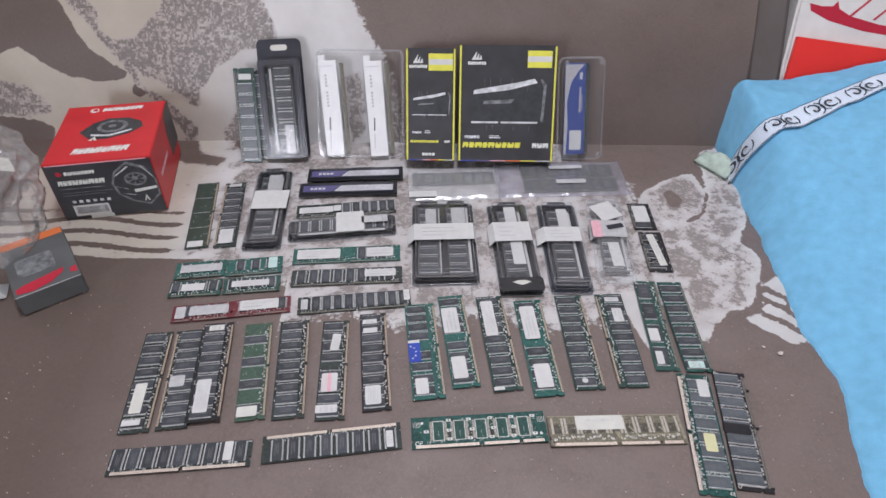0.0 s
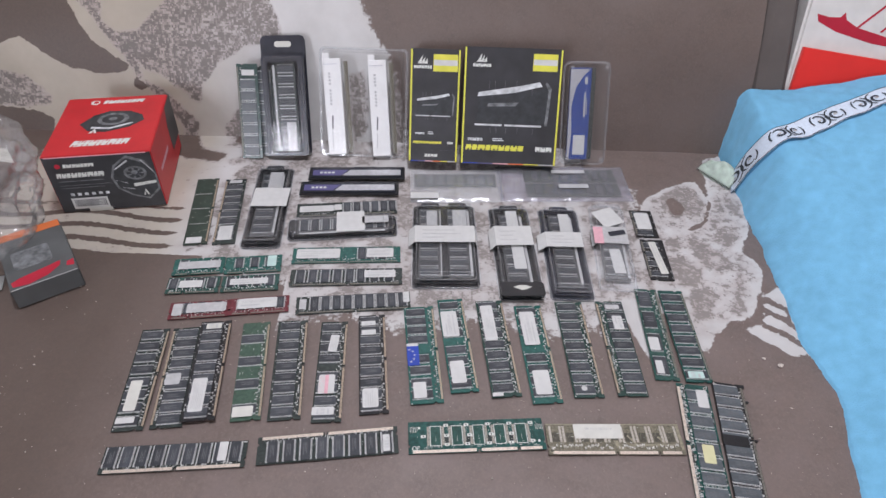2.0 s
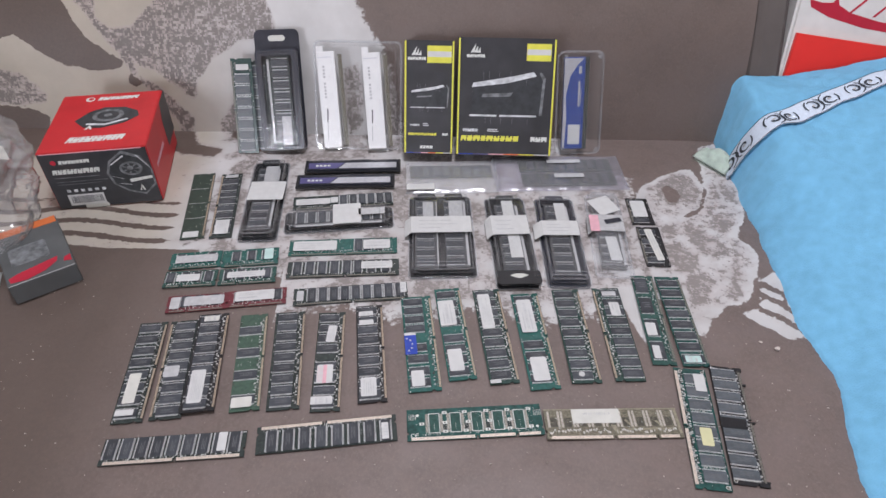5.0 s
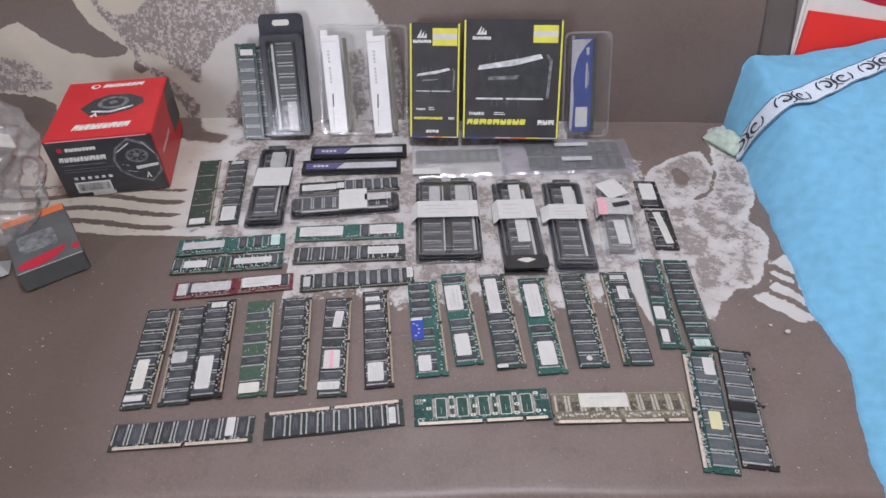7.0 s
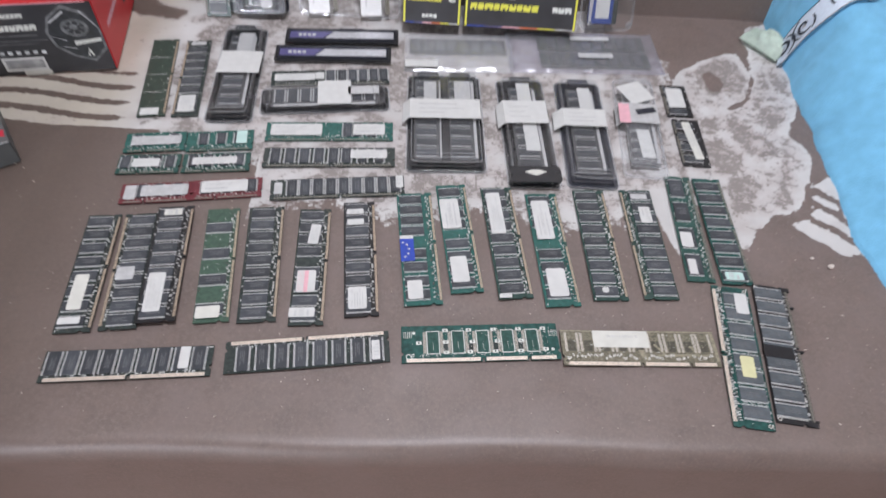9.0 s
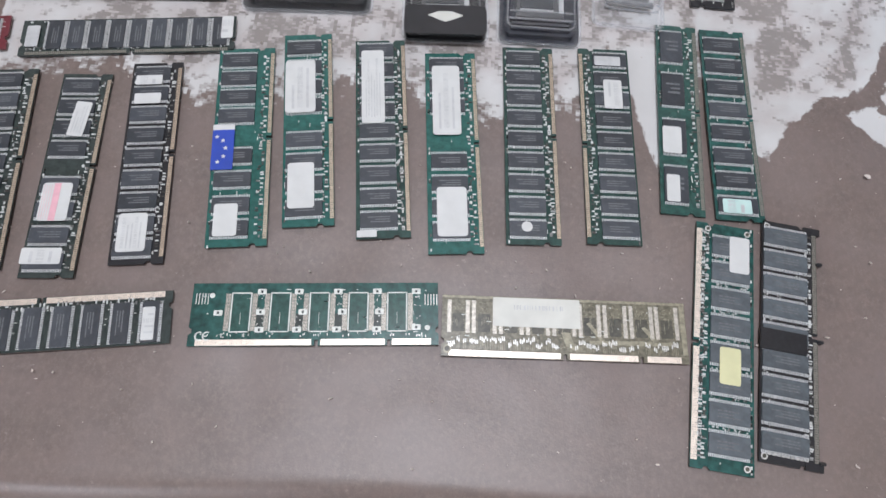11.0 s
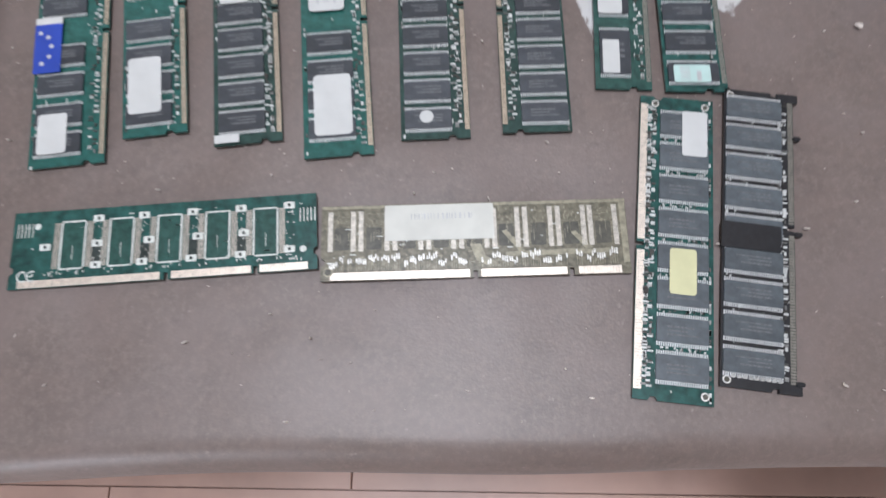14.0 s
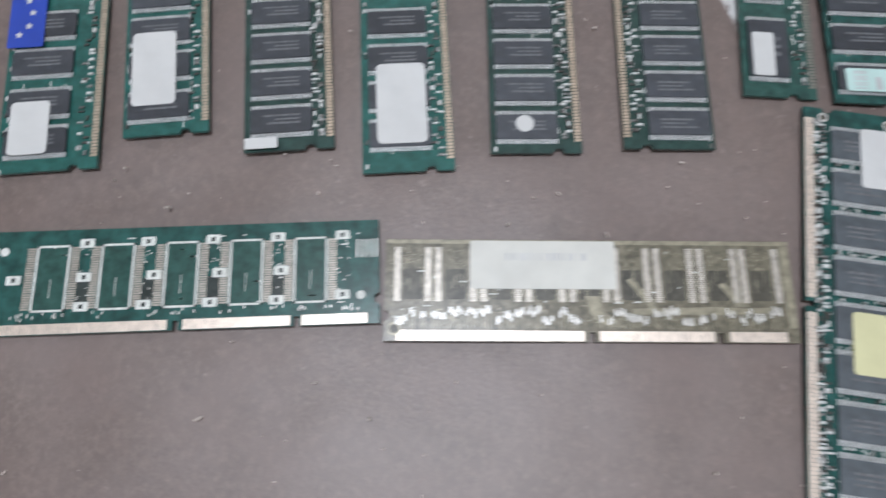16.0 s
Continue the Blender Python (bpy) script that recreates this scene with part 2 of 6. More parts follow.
MAT = {
    "pcb_green": material("circuit_board_green", (0.026, 0.074, 0.062), 0.26, spread=0.35, scale=350, bump=0.025, bump_scale=900),
    "pcb_teal": material("circuit_board_teal", (0.024, 0.098, 0.084), 0.26, spread=0.3, scale=350, bump=0.025, bump_scale=900),
    "pcb_sea": material("circuit_board_sea_green", (0.020, 0.074, 0.065), 0.26, spread=0.45, scale=260, bump=0.025, bump_scale=900),
    "ground_plane": material("tinted_copper_plane", (0.27, 0.25, 0.18), 0.35, 0.1, spread=0.3, scale=500),
    "pcb_brown": material("bare_dark_laminate", (0.066, 0.062, 0.046), 0.4, spread=0.4, scale=400),
    "pcb_pale": material("circuit_board_grey_green", (0.075, 0.077, 0.080), 0.4, spread=0.4, scale=300),
    "land_pale": material("worn_solder_lands", (0.52, 0.49, 0.43), 0.4, 0.3, spread=0.3, scale=600),
    "land_tan": material("tarnished_lands", (0.40, 0.36, 0.31), 0.4, 0.3, spread=0.25, scale=600),
    "pcb_dark": material("circuit_board_dark_green", (0.034, 0.044, 0.041), 0.26, spread=0.35, scale=350, bump=0.025, bump_scale=900),
    "pcb_bottle": material("circuit_board_deep_green", (0.026, 0.056, 0.048), 0.26, spread=0.35, scale=350, bump=0.025, bump_scale=900),
    "pcb_olive": material("circuit_board_olive", (0.150, 0.138, 0.100), 0.28, spread=0.45, scale=500, bump=0.03, bump_scale=900),
    "pcb_black": material("circuit_board_black", (0.014, 0.014, 0.016), 0.35, spread=0.3, scale=350),
    "pcb_moss": material("circuit_board_moss_green", (0.050, 0.092, 0.066), 0.35, spread=0.25, scale=350),
    "pcb_red": material("circuit_board_red", (0.135, 0.024, 0.032), 0.35, spread=0.25, scale=350),
    "pcb_plain": material("circuit_board_bottle_green", (0.032, 0.050, 0.038), 0.4, spread=0.2, scale=120),
    "chip": material("moulded_epoxy", (0.044, 0.049, 0.057), 0.34, spread=0.2, scale=300, bump=0.12, bump_scale=2500, per_object=0.3),
    # chip epoxy made paler, with the overhead glare put into its colour
    "chip_grey": material("epoxy_with_glare", (0.085, 0.098, 0.108), 0.30, spread=0.2, scale=300, bump=0.05, bump_scale=2500, per_object=0.15),
    "tin": material("tinned_leads", (0.62, 0.63, 0.63), 0.42, 0.35, spread=0.2, scale=900),
    "gold": material("gold_plating", (0.46, 0.37, 0.28), 0.42, 0.45, spread=0.2, scale=500),
    "silver": material("tin_contacts", (0.72, 0.63, 0.54), 0.4, 0.6, spread=0.15, scale=500),
    "land": material("solder_lands", (0.66, 0.65, 0.61), 0.4, 0.4, spread=0.3, scale=700),
    "dull": material("dull_contacts", (0.20, 0.19, 0.16), 0.5, 0.3, spread=0.2, scale=500),
    "smd": material("ceramic_parts", (0.34, 0.31, 0.27), 0.45, 0.2, spread=0.7, scale=700),
    "silk": material("white_silkscreen", (0.62, 0.64, 0.60), 0.6, spread=0.15, scale=500),
    "chip_print": material("laser_marking", (0.125, 0.13, 0.137), 0.6, spread=0.3, scale=900),
    "label": material("white_paper_label", (0.56, 0.565, 0.55), 0.5, spread=0.05, scale=120, bump=0.05),
    "label_cream": material("cream_paper_label", (0.58, 0.58, 0.53), 0.5, spread=0.06, scale=120),
    "label_mint": material("mint_label", (0.46, 0.62, 0.58), 0.5, spread=0.08, scale=120),
    "label_grey": material("silver_label", (0.47, 0.475, 0.475), 0.45, 0.1, spread=0.12, scale=200),
    "label_yellow": material("yellow_label", (0.60, 0.585, 0.34), 0.55, spread=0.06, scale=120),
    "label_pink": material("pink_stripe", (0.68, 0.38, 0.43), 0.55, spread=0.1, scale=200),
    "print": material("black_print", (0.10, 0.10, 0.11), 0.6, spread=0.3, scale=900),
    "blue": material("blue_sticker", (0.020, 0.055, 0.36), 0.45, spread=0.1, scale=120),
    "tray": material("black_blister_plastic", (0.020, 0.020, 0.022), 0.22, spread=0.2, scale=60, bump=0.05, bump_scale=60),
    "tray_navy": material("navy_blister_plastic", (0.030, 0.032, 0.042), 0.25, spread=0.2, scale=60),
    "clear": clear_plastic("clear_blister", (0.95, 0.955, 0.96), 1.3, 0.08, 0.01, 0.16),
    "milky": clear_plastic("milky_blister", (0.93, 0.94, 0.95), 1.8, 0.10, 0.10, 0.4),
    "static": clear_plastic("antistatic_bag", (0.70, 0.675, 0.735), 1.6, 0.20, 0.15, 0.35),
    "static_pale": clear_plastic("pale_antistatic_bag", (0.84, 0.84, 0.84), 1.5, 0.20, 0.22, 0.35),
    "bagfilm": clear_plastic("clear_bag_film", (0.95, 0.95, 0.94), 2.4, 0.08, 0.13, 0.8),
    "white_metal": material("white_heat_spreader", (0.80, 0.80, 0.79), 0.35, 0.1, spread=0.04, scale=60),
    "purple": material("violet_anodised", (0.12, 0.11, 0.26), 0.35, 0.4, spread=0.15, scale=60),
    "brushed": material("brushed_aluminium", (0.62, 0.63, 0.66), 0.35, 0.6, spread=0.12, scale=200),
    "blue_metal": material("blue_heat_spreader", (0.030, 0.075, 0.32), 0.35, 0.4, spread=0.12, scale=100),
    "carton_black": material("black_printed_carton", (0.040, 0.041, 0.045), 0.32, spread=0.25, scale=30, bump=0.04, bump_scale=300),
    "carton_grey": material("grey_printed_carton", (0.085, 0.090, 0.090), 0.5, spread=0.15, scale=30),
    "carton_red": material("red_printed_carton", (0.52, 0.022, 0.028), 0.4, spread=0.10, scale=25, bump=0.03, bump_scale=300),
    "red_gloss": material("bright_red_carton", (0.70, 0.030, 0.025), 0.35, spread=0.06, scale=20),
    "crimson": material("crimson_print", (0.42, 0.012, 0.035), 0.45, spread=0.08, scale=40),
    "carton_white": material("white_carton", (0.62, 0.60, 0.57), 0.5, spread=0.06, scale=40),
    "orange": material("orange_print", (0.60, 0.15, 0.04), 0.5, spread=0.1, scale=60),
    "yellow": material("yellow_print", (0.66, 0.64, 0.08), 0.45, spread=0.08, scale=60),
    "artwork_dark": material("dark_artwork", (0.038, 0.042, 0.046), 0.35, spread=0.25, scale=130),
    "artwork_light": material("light_artwork", (0.55, 0.57, 0.58), 0.4, spread=0.35, scale=130),
    "artwork_grey": material("grey_artwork", (0.16, 0.17, 0.175), 0.4, spread=0.5, scale=130),
    "terry": material("blue_terry_cloth", (0.18, 0.45, 0.66), 0.95, spread=0.09, scale=70, bump=1.0, bump_scale=520, spec=0.1),
    "ribbon": material("white_woven_ribbon", (0.60, 0.69, 0.79), 0.8, spread=0.08, scale=300, bump=0.3, bump_scale=900),
    "ribbon_dark": material("dark_woven_motif", (0.030, 0.040, 0.055), 0.8, spread=0.3, scale=500),
    "mint_cloth": material("mint_cloth", (0.74, 0.85, 0.76), 0.9, spread=0.12, scale=90, bump=0.4, bump_scale=400),
    "wood": material("laminate_floor", (0.50, 0.33, 0.27), 0.4, spread=0.18, scale=9, bump=0.05, bump_scale=90),
    "plaster": material("white_plaster", (0.72, 0.70, 0.67), 0.9, spread=0.04, scale=4, bump=0.1, bump_scale=120),
    "side_cloth": material("grey_brown_upholstery", (0.115, 0.098, 0.090), 0.95, spread=0.12, scale=14, bump=0.5, bump_scale=500, spec=0.15),
    "crumb": material("pale_crumb", (0.56, 0.50, 0.45), 0.8, spread=0.2, scale=400),
    "cloth": cloth_material("chenille_cover"),
}


def varied_islands(mat, dark, light):
    """Each small piece of a joined mesh takes its own tone between dark and light."""
    nt = mat.node_tree
    geo, mix = nt.nodes.new("ShaderNodeNewGeometry"), nt.nodes.new("ShaderNodeValToRGB")
    mix.color_ramp.elements[0].color, mix.color_ramp.elements[1].color = (*dark, 1), (*light, 1)
    mix.color_ramp.elements[0].position, mix.color_ramp.elements[1].position = 0.25, 0.6
    nt.links.new(geo.outputs["Random Per Island"], mix.inputs["Fac"])
    nt.links.new(mix.outputs["Color"], nt.nodes["Principled BSDF"].inputs["Base Color"])


varied_islands(MAT["smd"], (0.05, 0.045, 0.04), (0.62, 0.63, 0.61))


# glow for the pane of the added, unseen window
MAT["daylight"] = bpy.data.materials.new("added_glow_pane")
MAT["daylight"].use_nodes = True
MAT["daylight"].node_tree.nodes["Principled BSDF"].inputs["Emission Color"].default_value = (0.9, 0.95, 1.0, 1)
MAT["daylight"].node_tree.nodes["Principled BSDF"].inputs["Emission Strength"].default_value = 1.0


# ---- mesh helpers ----
def thing(name, m, label, category, group="", kind=""):
    ob = new(name)
    ob.empty_display_size = 0.02
    ob.matrix_basis = m
    return tagged(ob, label, category, group, kind)


def part(name, bm, mat, parent, label="", m=None):
    data = bpy.data.meshes.new(name)
    bm.to_mesh(data)
    bm.free()
    data.materials.append(MAT[mat])
    return part_of(name, data, parent, label, m)


def part_of(name, data, parent, label="", m=None):
    ob = new(name, data)
    ob.parent = parent
    if m is not None:
        ob.matrix_basis = m
    if label:
        ob["label"] = label
    if data.materials[0] in (MAT["clear"], MAT["milky"], MAT["static"], MAT["static_pale"], MAT["bagfilm"]):
        ob.visible_shadow = False
    return ob


def box(bm, x0, x1, y0, y1, z0, z1):
    v = [bm.verts.new((x, y, z)) for z in (z0, z1) for x, y in ((x0, y0), (x1, y0), (x1, y1), (x0, y1))]
    for f in ((3, 2, 1, 0), (4, 5, 6, 7), (0, 1, 5, 4), (1, 2, 6, 5), (2, 3, 7, 6), (3, 0, 4, 7)):
        bm.faces.new([v[i] for i in f])


def prism(bm, outline, z0, z1, inset=0.0):
    """A slab over an outline (counter-clockwise), its top edge drawn in by inset."""
    n = len(outline)
    cx, cy = sum(p[0] for p in outline) / n, sum(p[1] for p in outline) / n
    rings = [(z0, 0.0), (z1, 0.0)] if inset == 0 else [(z0, 0.0), (z1 - inset, 0.0), (z1, inset)]
    loops = []
    for z, d in rings:
        ring = []
        for x, y in outline:
            r = math.hypot(x - cx, y - cy) or 1
            ring.append(bm.verts.new((x - d * (x - cx) / r, y - d * (y - cy) / r, z)))
        loops.append(ring)
    for a, b in zip(loops, loops[1:]):
        for i in range(n):
            bm.faces.new((a[i], a[(i + 1) % n], b[(i + 1) % n], b[i]))
    bm.faces.new(loops[0][::-1])
    bm.faces.new(loops[-1])


def rounded(w, h, r, cx=0.0, cy=0.0, turn=0.0, steps=4):
    pts = []
    for sx, sy, a0 in ((1, -1, -90), (1, 1, 0), (-1, 1, 90), (-1, -1, 180)):
        for i in range(steps + 1):
            a = radians(a0 + 90 * i / steps)
            pts.append((sx * (w / 2 - r) + r * math.cos(a), sy * (h / 2 - r) + r * math.sin(a)))
    c, s = math.cos(radians(turn)), math.sin(radians(turn))
    return [(cx + x * c - y * s, cy + x * s + y * c) for x, y in pts]


def disc(r, cx=0.0, cy=0.0, n=20, squash=1.0):
    return [(cx + r * math.cos(2 * math.pi * i / n), cy + squash * r * math.sin(2 * math.pi * i / n)) for i in range(n)]


def plate(outline, z0, z1, inset=0.0):
    bm = bmesh.new()
    prism(bm, outline, z0, z1, inset)
    return bm


def bars(rows, z0, z1):
    """Thin raised strips; each row is x0, x1, y0, y1."""
    bm = bmesh.new()
    for x0, x1, y0, y1 in rows:
        box(bm, x0, x1, y0, y1, z0, z1)
    return bm


def ring(bm, outer, inner, z0, z1):
    n = len(outer)
    vs = [[bm.verts.new((x, y, z)) for x, y in o] for o, z in ((outer, z0), (outer, z1), (inner, z1), (inner, z0))]
    for a, b in zip(vs, vs[1:] + vs[:1]):
        for i in range(n):
            bm.faces.new((a[i], a[(i + 1) % n], b[(i + 1) % n], b[i]))


# ---- shared chip meshes ----
CHIPS = {}


def chip_meshes(w, h, mat_name="chip"):
    """A memory chip, w along the board and h across it: body, two rows of leads along its long edges, faint marking."""
    key = (round(w, 4), round(h, 4), mat_name)
    if key not in CHIPS:
        lw = min(0.13 * w, 0.0016)
        body = plate(rounded(w - 2 * lw, h, 0.0006, steps=1), 0.0003, 0.0013, 0.0002)
        leads = bmesh.new()
        n = max(10, round(h / 0.00092))
        for i in range(n):
            y = -h / 2 + h * (i + 0.5) / n
            box(leads, w / 2 - lw, w / 2, y - h / n * 0.27, y + h / n * 0.27, 0.0001, 0.0006)
        box(leads, w / 2 - lw - 0.0001, w / 2 - lw + 0.0001, -h / 2, h / 2, 0.0003, 0.0005)
        mark = bars([(-w * 0.12, -w * 0.06, -h * 0.3, h * 0.22), (0, w * 0.05, -h * 0.3, h * 0.1), (w * 0.12, w * 0.17, -h * 0.3, h * 0.3)], 0.0013, 0.00134)
        datas = []
        for name, bm, mat in (("chip", body, mat_name), ("lead_frame", leads, "tin"), ("marking", mark, "chip_print")):
            d = bpy.data.meshes.new(name)
            bm.to_mesh(d)
            bm.free()
            d.materials.append(MAT[mat])
            datas.append(d)
        CHIPS[key] = datas
    return CHIPS[key]


TURNS = {"R": 90, "L": -90, "B": 0, "T": 180}


def memory_module(label, at, turn, side, length, height, pcb, chips=(), chip=(0.0122, 0.021), chip_b=0.42, labels=(), metal="gold", parts=40,
                  lift=0.0, m=None, group="memory modules", keys=(0.52,), name="memory_module", parent=None, category="memory module", gaps=0, epoxy="chip"):
    """A memory board. Along the board 0..1 runs from its back or left end, across it 0..1 from the left or back edge; side is where the contacts lie."""
    pose_m = m if m is not None else pose(at[0], at[1], lift, 0, 0, TURNS[side] + turn)
    mod = thing(name, pose_m, label, category, group) if parent is None else parent

    def spot(a, b):
        if side == "R":
            return (0.5 - a) * length, (0.5 - b) * height
        if side == "L":
            return (a - 0.5) * length, (b - 0.5) * height
        if side == "B":
            return (a - 0.5) * length, (0.5 - b) * height
        return (0.5 - a) * length, (b - 0.5) * height

    L2, H2, top = length / 2, height / 2, 0.0013
    # board outline with key notches in the contact edge and round latching notches at the ends
    out = [(-L2, -H2)]
    for k in keys:
        x = (k - 0.5) * length
        out += [(x - 0.0009, -H2), (x - 0.0009, -H2 + 0.003), (x + 0.0009, -H2 + 0.003), (x + 0.0009, -H2)]
    out += [(L2, -H2), (L2, -H2 + 0.006), (L2 - 0.0016, -H2 + 0.007), (L2 - 0.0016, -H2 + 0.009), (L2, -H2 + 0.010), (L2, H2),
            (-L2, H2), (-L2, -H2 + 0.010), (-L2 + 0.0016, -H2 + 0.009), (-L2 + 0.0016, -H2 + 0.007), (-L2, -H2 + 0.006)]
    part("circuit_board", plate(out, 0.0, top), pcb, mod)
    # contact fingers
    fingers = bmesh.new()
    n = int(length / 0.00127)
    for i in range(n):
        x = -L2 + 0.004 + (length - 0.008) * (i + 0.5) / n
        if any(abs(x - (k - 0.5) * length) < 0.0022 for k in keys):
            continue
        w = 0.00056 if metal == "silver" else 0.00047
        box(fingers, x - w, x + w, -H2 + 0.0002, -H2 + (0.0034 if metal == "silver" else 0.0024), top - 0.0001, top + 0.00006)
    part("contact_edge", fingers, metal, mod)
    # chips
    body, leads, mark = chip_meshes(*chip, epoxy)
    for a in chips:
        x, y = spot(a, chip_b)
        c = part_of("chip", body, mod, m=Matrix.Translation((x, y, top)))
        part_of("lead_frame", leads, c)
        part_of("lead_frame", leads, c, m=pose(0, 0, 0, 0, 0, 180))
        part_of("marking", mark, c)
    # resistors and capacitors along the contact edge
    rnd = random.Random(label + str(at))
    small = bmesh.new()
    for i in range(int(parts * 1.6)):
        x = -L2 + 0.005 + (length - 0.01) * (i + 0.6 * rnd.random()) / max(int(parts * 1.6), 1)
        y = -H2 + 0.0042 + rnd.choice((0.0, 0.0, 0.0, 0.0016, 0.0022))
        w, h = rnd.choice(((0.0004, 0.0008), (0.0004, 0.0008), (0.0003, 0.0010), (0.0008, 0.0004)))
        box(small, x - w, x + w, y - h, y + h, top, top + 0.0006)
        if rnd.random() < 0.5:
            box(small, x - w, x + w, y + h, y + h + 0.0004, top, top + 0.0003)
            box(small, x - w, x + w, y - h - 0.0004, y - h, top, top + 0.0003)
    for i in range(parts // 3):
        x = -L2 + length * rnd.random()
        y = H2 - 0.0016
        box(small, x - 0.0008, x + 0.0008, y - 0.0004, y + 0.0004, top, top + 0.0005)
    for i in range(gaps * (len(chips) - 1)):
        x, y = spot((chips[i // gaps] + chips[i // gaps + 1]) / 2, chip_b)
        y += chip[1] * 0.9 * (rnd.random() - 0.5)
        x += 0.0003 * rnd.choice((-1, 1))
        box(small, x - 0.0004, x + 0.0004, y - 0.0003, y + 0.0003, top, top + 0.0006)
    part("small_component", small, "smd", mod)["kind"] = "stuff"
    # traces and solder points printed on the board
    trace = bmesh.new()
    for i in range(26):
        x, y = (rnd.random() - 0.5) * (length - 0.006), -H2 + 0.006 + rnd.random() * (height - 0.009)
        w = 0.0012 if rnd.random() < 0.5 else 0.0004
        box(trace, x - w, x + w, y - 0.0002, y + 0.0002, top, top + 0.00005)
    part("board_print", trace, "silk", mod)["kind"] = "stuff"
    # paper labels
    for a, b, da, db, mat, tilt, lines in labels:
        x, y = spot(a, b)
        w, h = da * length, db * height
        z = top + (0.00145 if chips else 0.0002)
        lab = part("label", plate(rounded(w, h, min(w, h) * (0.12 if chips else 0.04)), z, z + 0.00015), mat, mod, m=Matrix.Translation((x, y, 0)) @ pose(0, 0, 0, 0, 0, tilt))
        rows = []
        for i in range(lines):
            v = -h * 0.36 + h * 0.72 * (i + 0.5) / lines
            if i % 3 == 1:
                u = -w * 0.4
                while u < w * 0.38:
                    rows.append((u, u + 0.0004, v - h * 0.24 / lines, v + h * 0.3 / lines))
                    u += 0.0006 + 0.0008 * rnd.random()
            else:
                rows.append((-w * 0.42, -w * 0.42 + w * (0.4 + 0.4 * rnd.random()), v - h * 0.12 / lines, v + h * 0.12 / lines))
        if rows:
            part("print", bars(rows, z + 0.00015, z + 0.0002), "label_grey", lab)
    return mod


def even(n, a0, a1):
    return [a0 + (a1 - a0) * i / (n - 1) for i in range(n)]


# ---- the room ----
def slab_structure(name, x0, x1, y0, y1, z0, z1, mat, label):
    bm = bmesh.new()
    box(bm, x0, x1, y0, y1, z0, z1)
    d = bpy.data.meshes.new(name)
    bm.to_mesh(d)
    bm.free()
    d.materials.append(MAT[mat])
    return tagged(new(name, d), label, name.split("_")[0], kind="structure")


FLOOR = -0.42
slab_structure("floor", -2.0, 2.0, -1.8, 1.6, FLOOR - 0.1, FLOOR - 0.004, "wood", "pale pinkish screed under the laminate floor")
slab_structure("wall_north", -2.0, 2.0, 1.6, 1.7, FLOOR, 2.1, "plaster", "plain white wall behind the sofa")
slab_structure("wall_south", -2.0, 2.0, -1.9, -1.8, FLOOR, 2.1, "plaster", "plain white wall across the room")
slab_structure("wall_east", 2.0, 2.1, -1.9, 1.7, FLOOR, 2.1, "plaster", "plain white side wall")
slab_structure("wall_west", -2.1, -2.0, -1.9, 1.7, FLOOR, 2.1, "plaster", "plain white side wall")
slab_structure("ceiling", -2.1, 2.1, -1.9, 1.7, 2.1, 2.2, "plaster", "plain white ceiling")


fixture = thing("ceiling_lamp", pose(CEILING_LAMP[0], CEILING_LAMP[1], 0), "round white ceiling lamp, switched on", "ceiling lamp")
part("lamp_base", plate(disc(0.23, 0, 0, 32), 2.04, 2.10), "plaster", fixture)
bm = bmesh.new()
ring(bm, disc(0.24, 0, 0, 32), disc(0.215, 0, 0, 32), 1.97, 2.04)
part("lamp_rim", bm, "plaster", fixture)
# unseen window, added behind the fill lamp
window = thing("added_window", pose(-0.95, -1.8, 0.62, 0, 0, 90), "unseen white-framed window, added across the room as a source for the fill lamp", "window", kind="structure")
for name, y0, y1, z0, z1 in (("window_frame", -0.50, -0.44, -0.55, 0.55), ("window_frame", 0.44, 0.50, -0.55, 0.55), ("window_frame", -0.44, 0.44, 0.49, 0.55), ("window_sill", -0.54, 0.54, -0.60, -0.55)):
    bm = bmesh.new()
    box(bm, 0.002, 0.05 if name == "window_frame" else 0.10, y0, y1, z0, z1)
    part(name, bm, "plaster", window)
bm = bmesh.new()
box(bm, 0.004, 0.012, -0.44, 0.44, -0.55, 0.49)
part("pane", bm, "daylight", window, "glowing pane of the added window")


# ---- the sofa ----
def blob(x, y, cx, cy, rx, ry, turn=0.0):
    """Positive inside an ellipse, 1 at its centre."""
    c, s = math.cos(radians(turn)), math.sin(radians(turn))
    u, v = (x - cx) * c + (y - cy) * s, -(x - cx) * s + (y - cy) * c
    return 1 - np.sqrt((u / rx) ** 2 + (v / ry) ** 2)


def ripple(x, y, k):
    return np.vectorize(lambda a, b: noise.fractal(Vector((a * k, b * k, 3.1)), 1.0, 2.0, 3))(x, y)


def region(x, y, pts):
    """Signed distance to any closed outline, positive inside, 1 at 3 cm from its edge."""
    d, inside = np.full_like(x, 9.0), np.zeros(x.shape, bool)
    for (x0, y0), (x1, y1) in zip(pts, tuple(pts[1:]) + tuple(pts[:1])):
        t = np.clip(((x - x0) * (x1 - x0) + (y - y0) * (y1 - y0)) / ((x1 - x0) ** 2 + (y1 - y0) ** 2), 0, 1)
        d = np.minimum(d, np.hypot(x - x0 - t * (x1 - x0), y - y0 - t * (y1 - y0)))
        if y0 != y1:
            inside ^= ((y0 > y) != (y1 > y)) & (x < (x1 - x0) * (y - y0) / (y1 - y0) + x0)
    return np.where(inside, d, -d) / 0.03


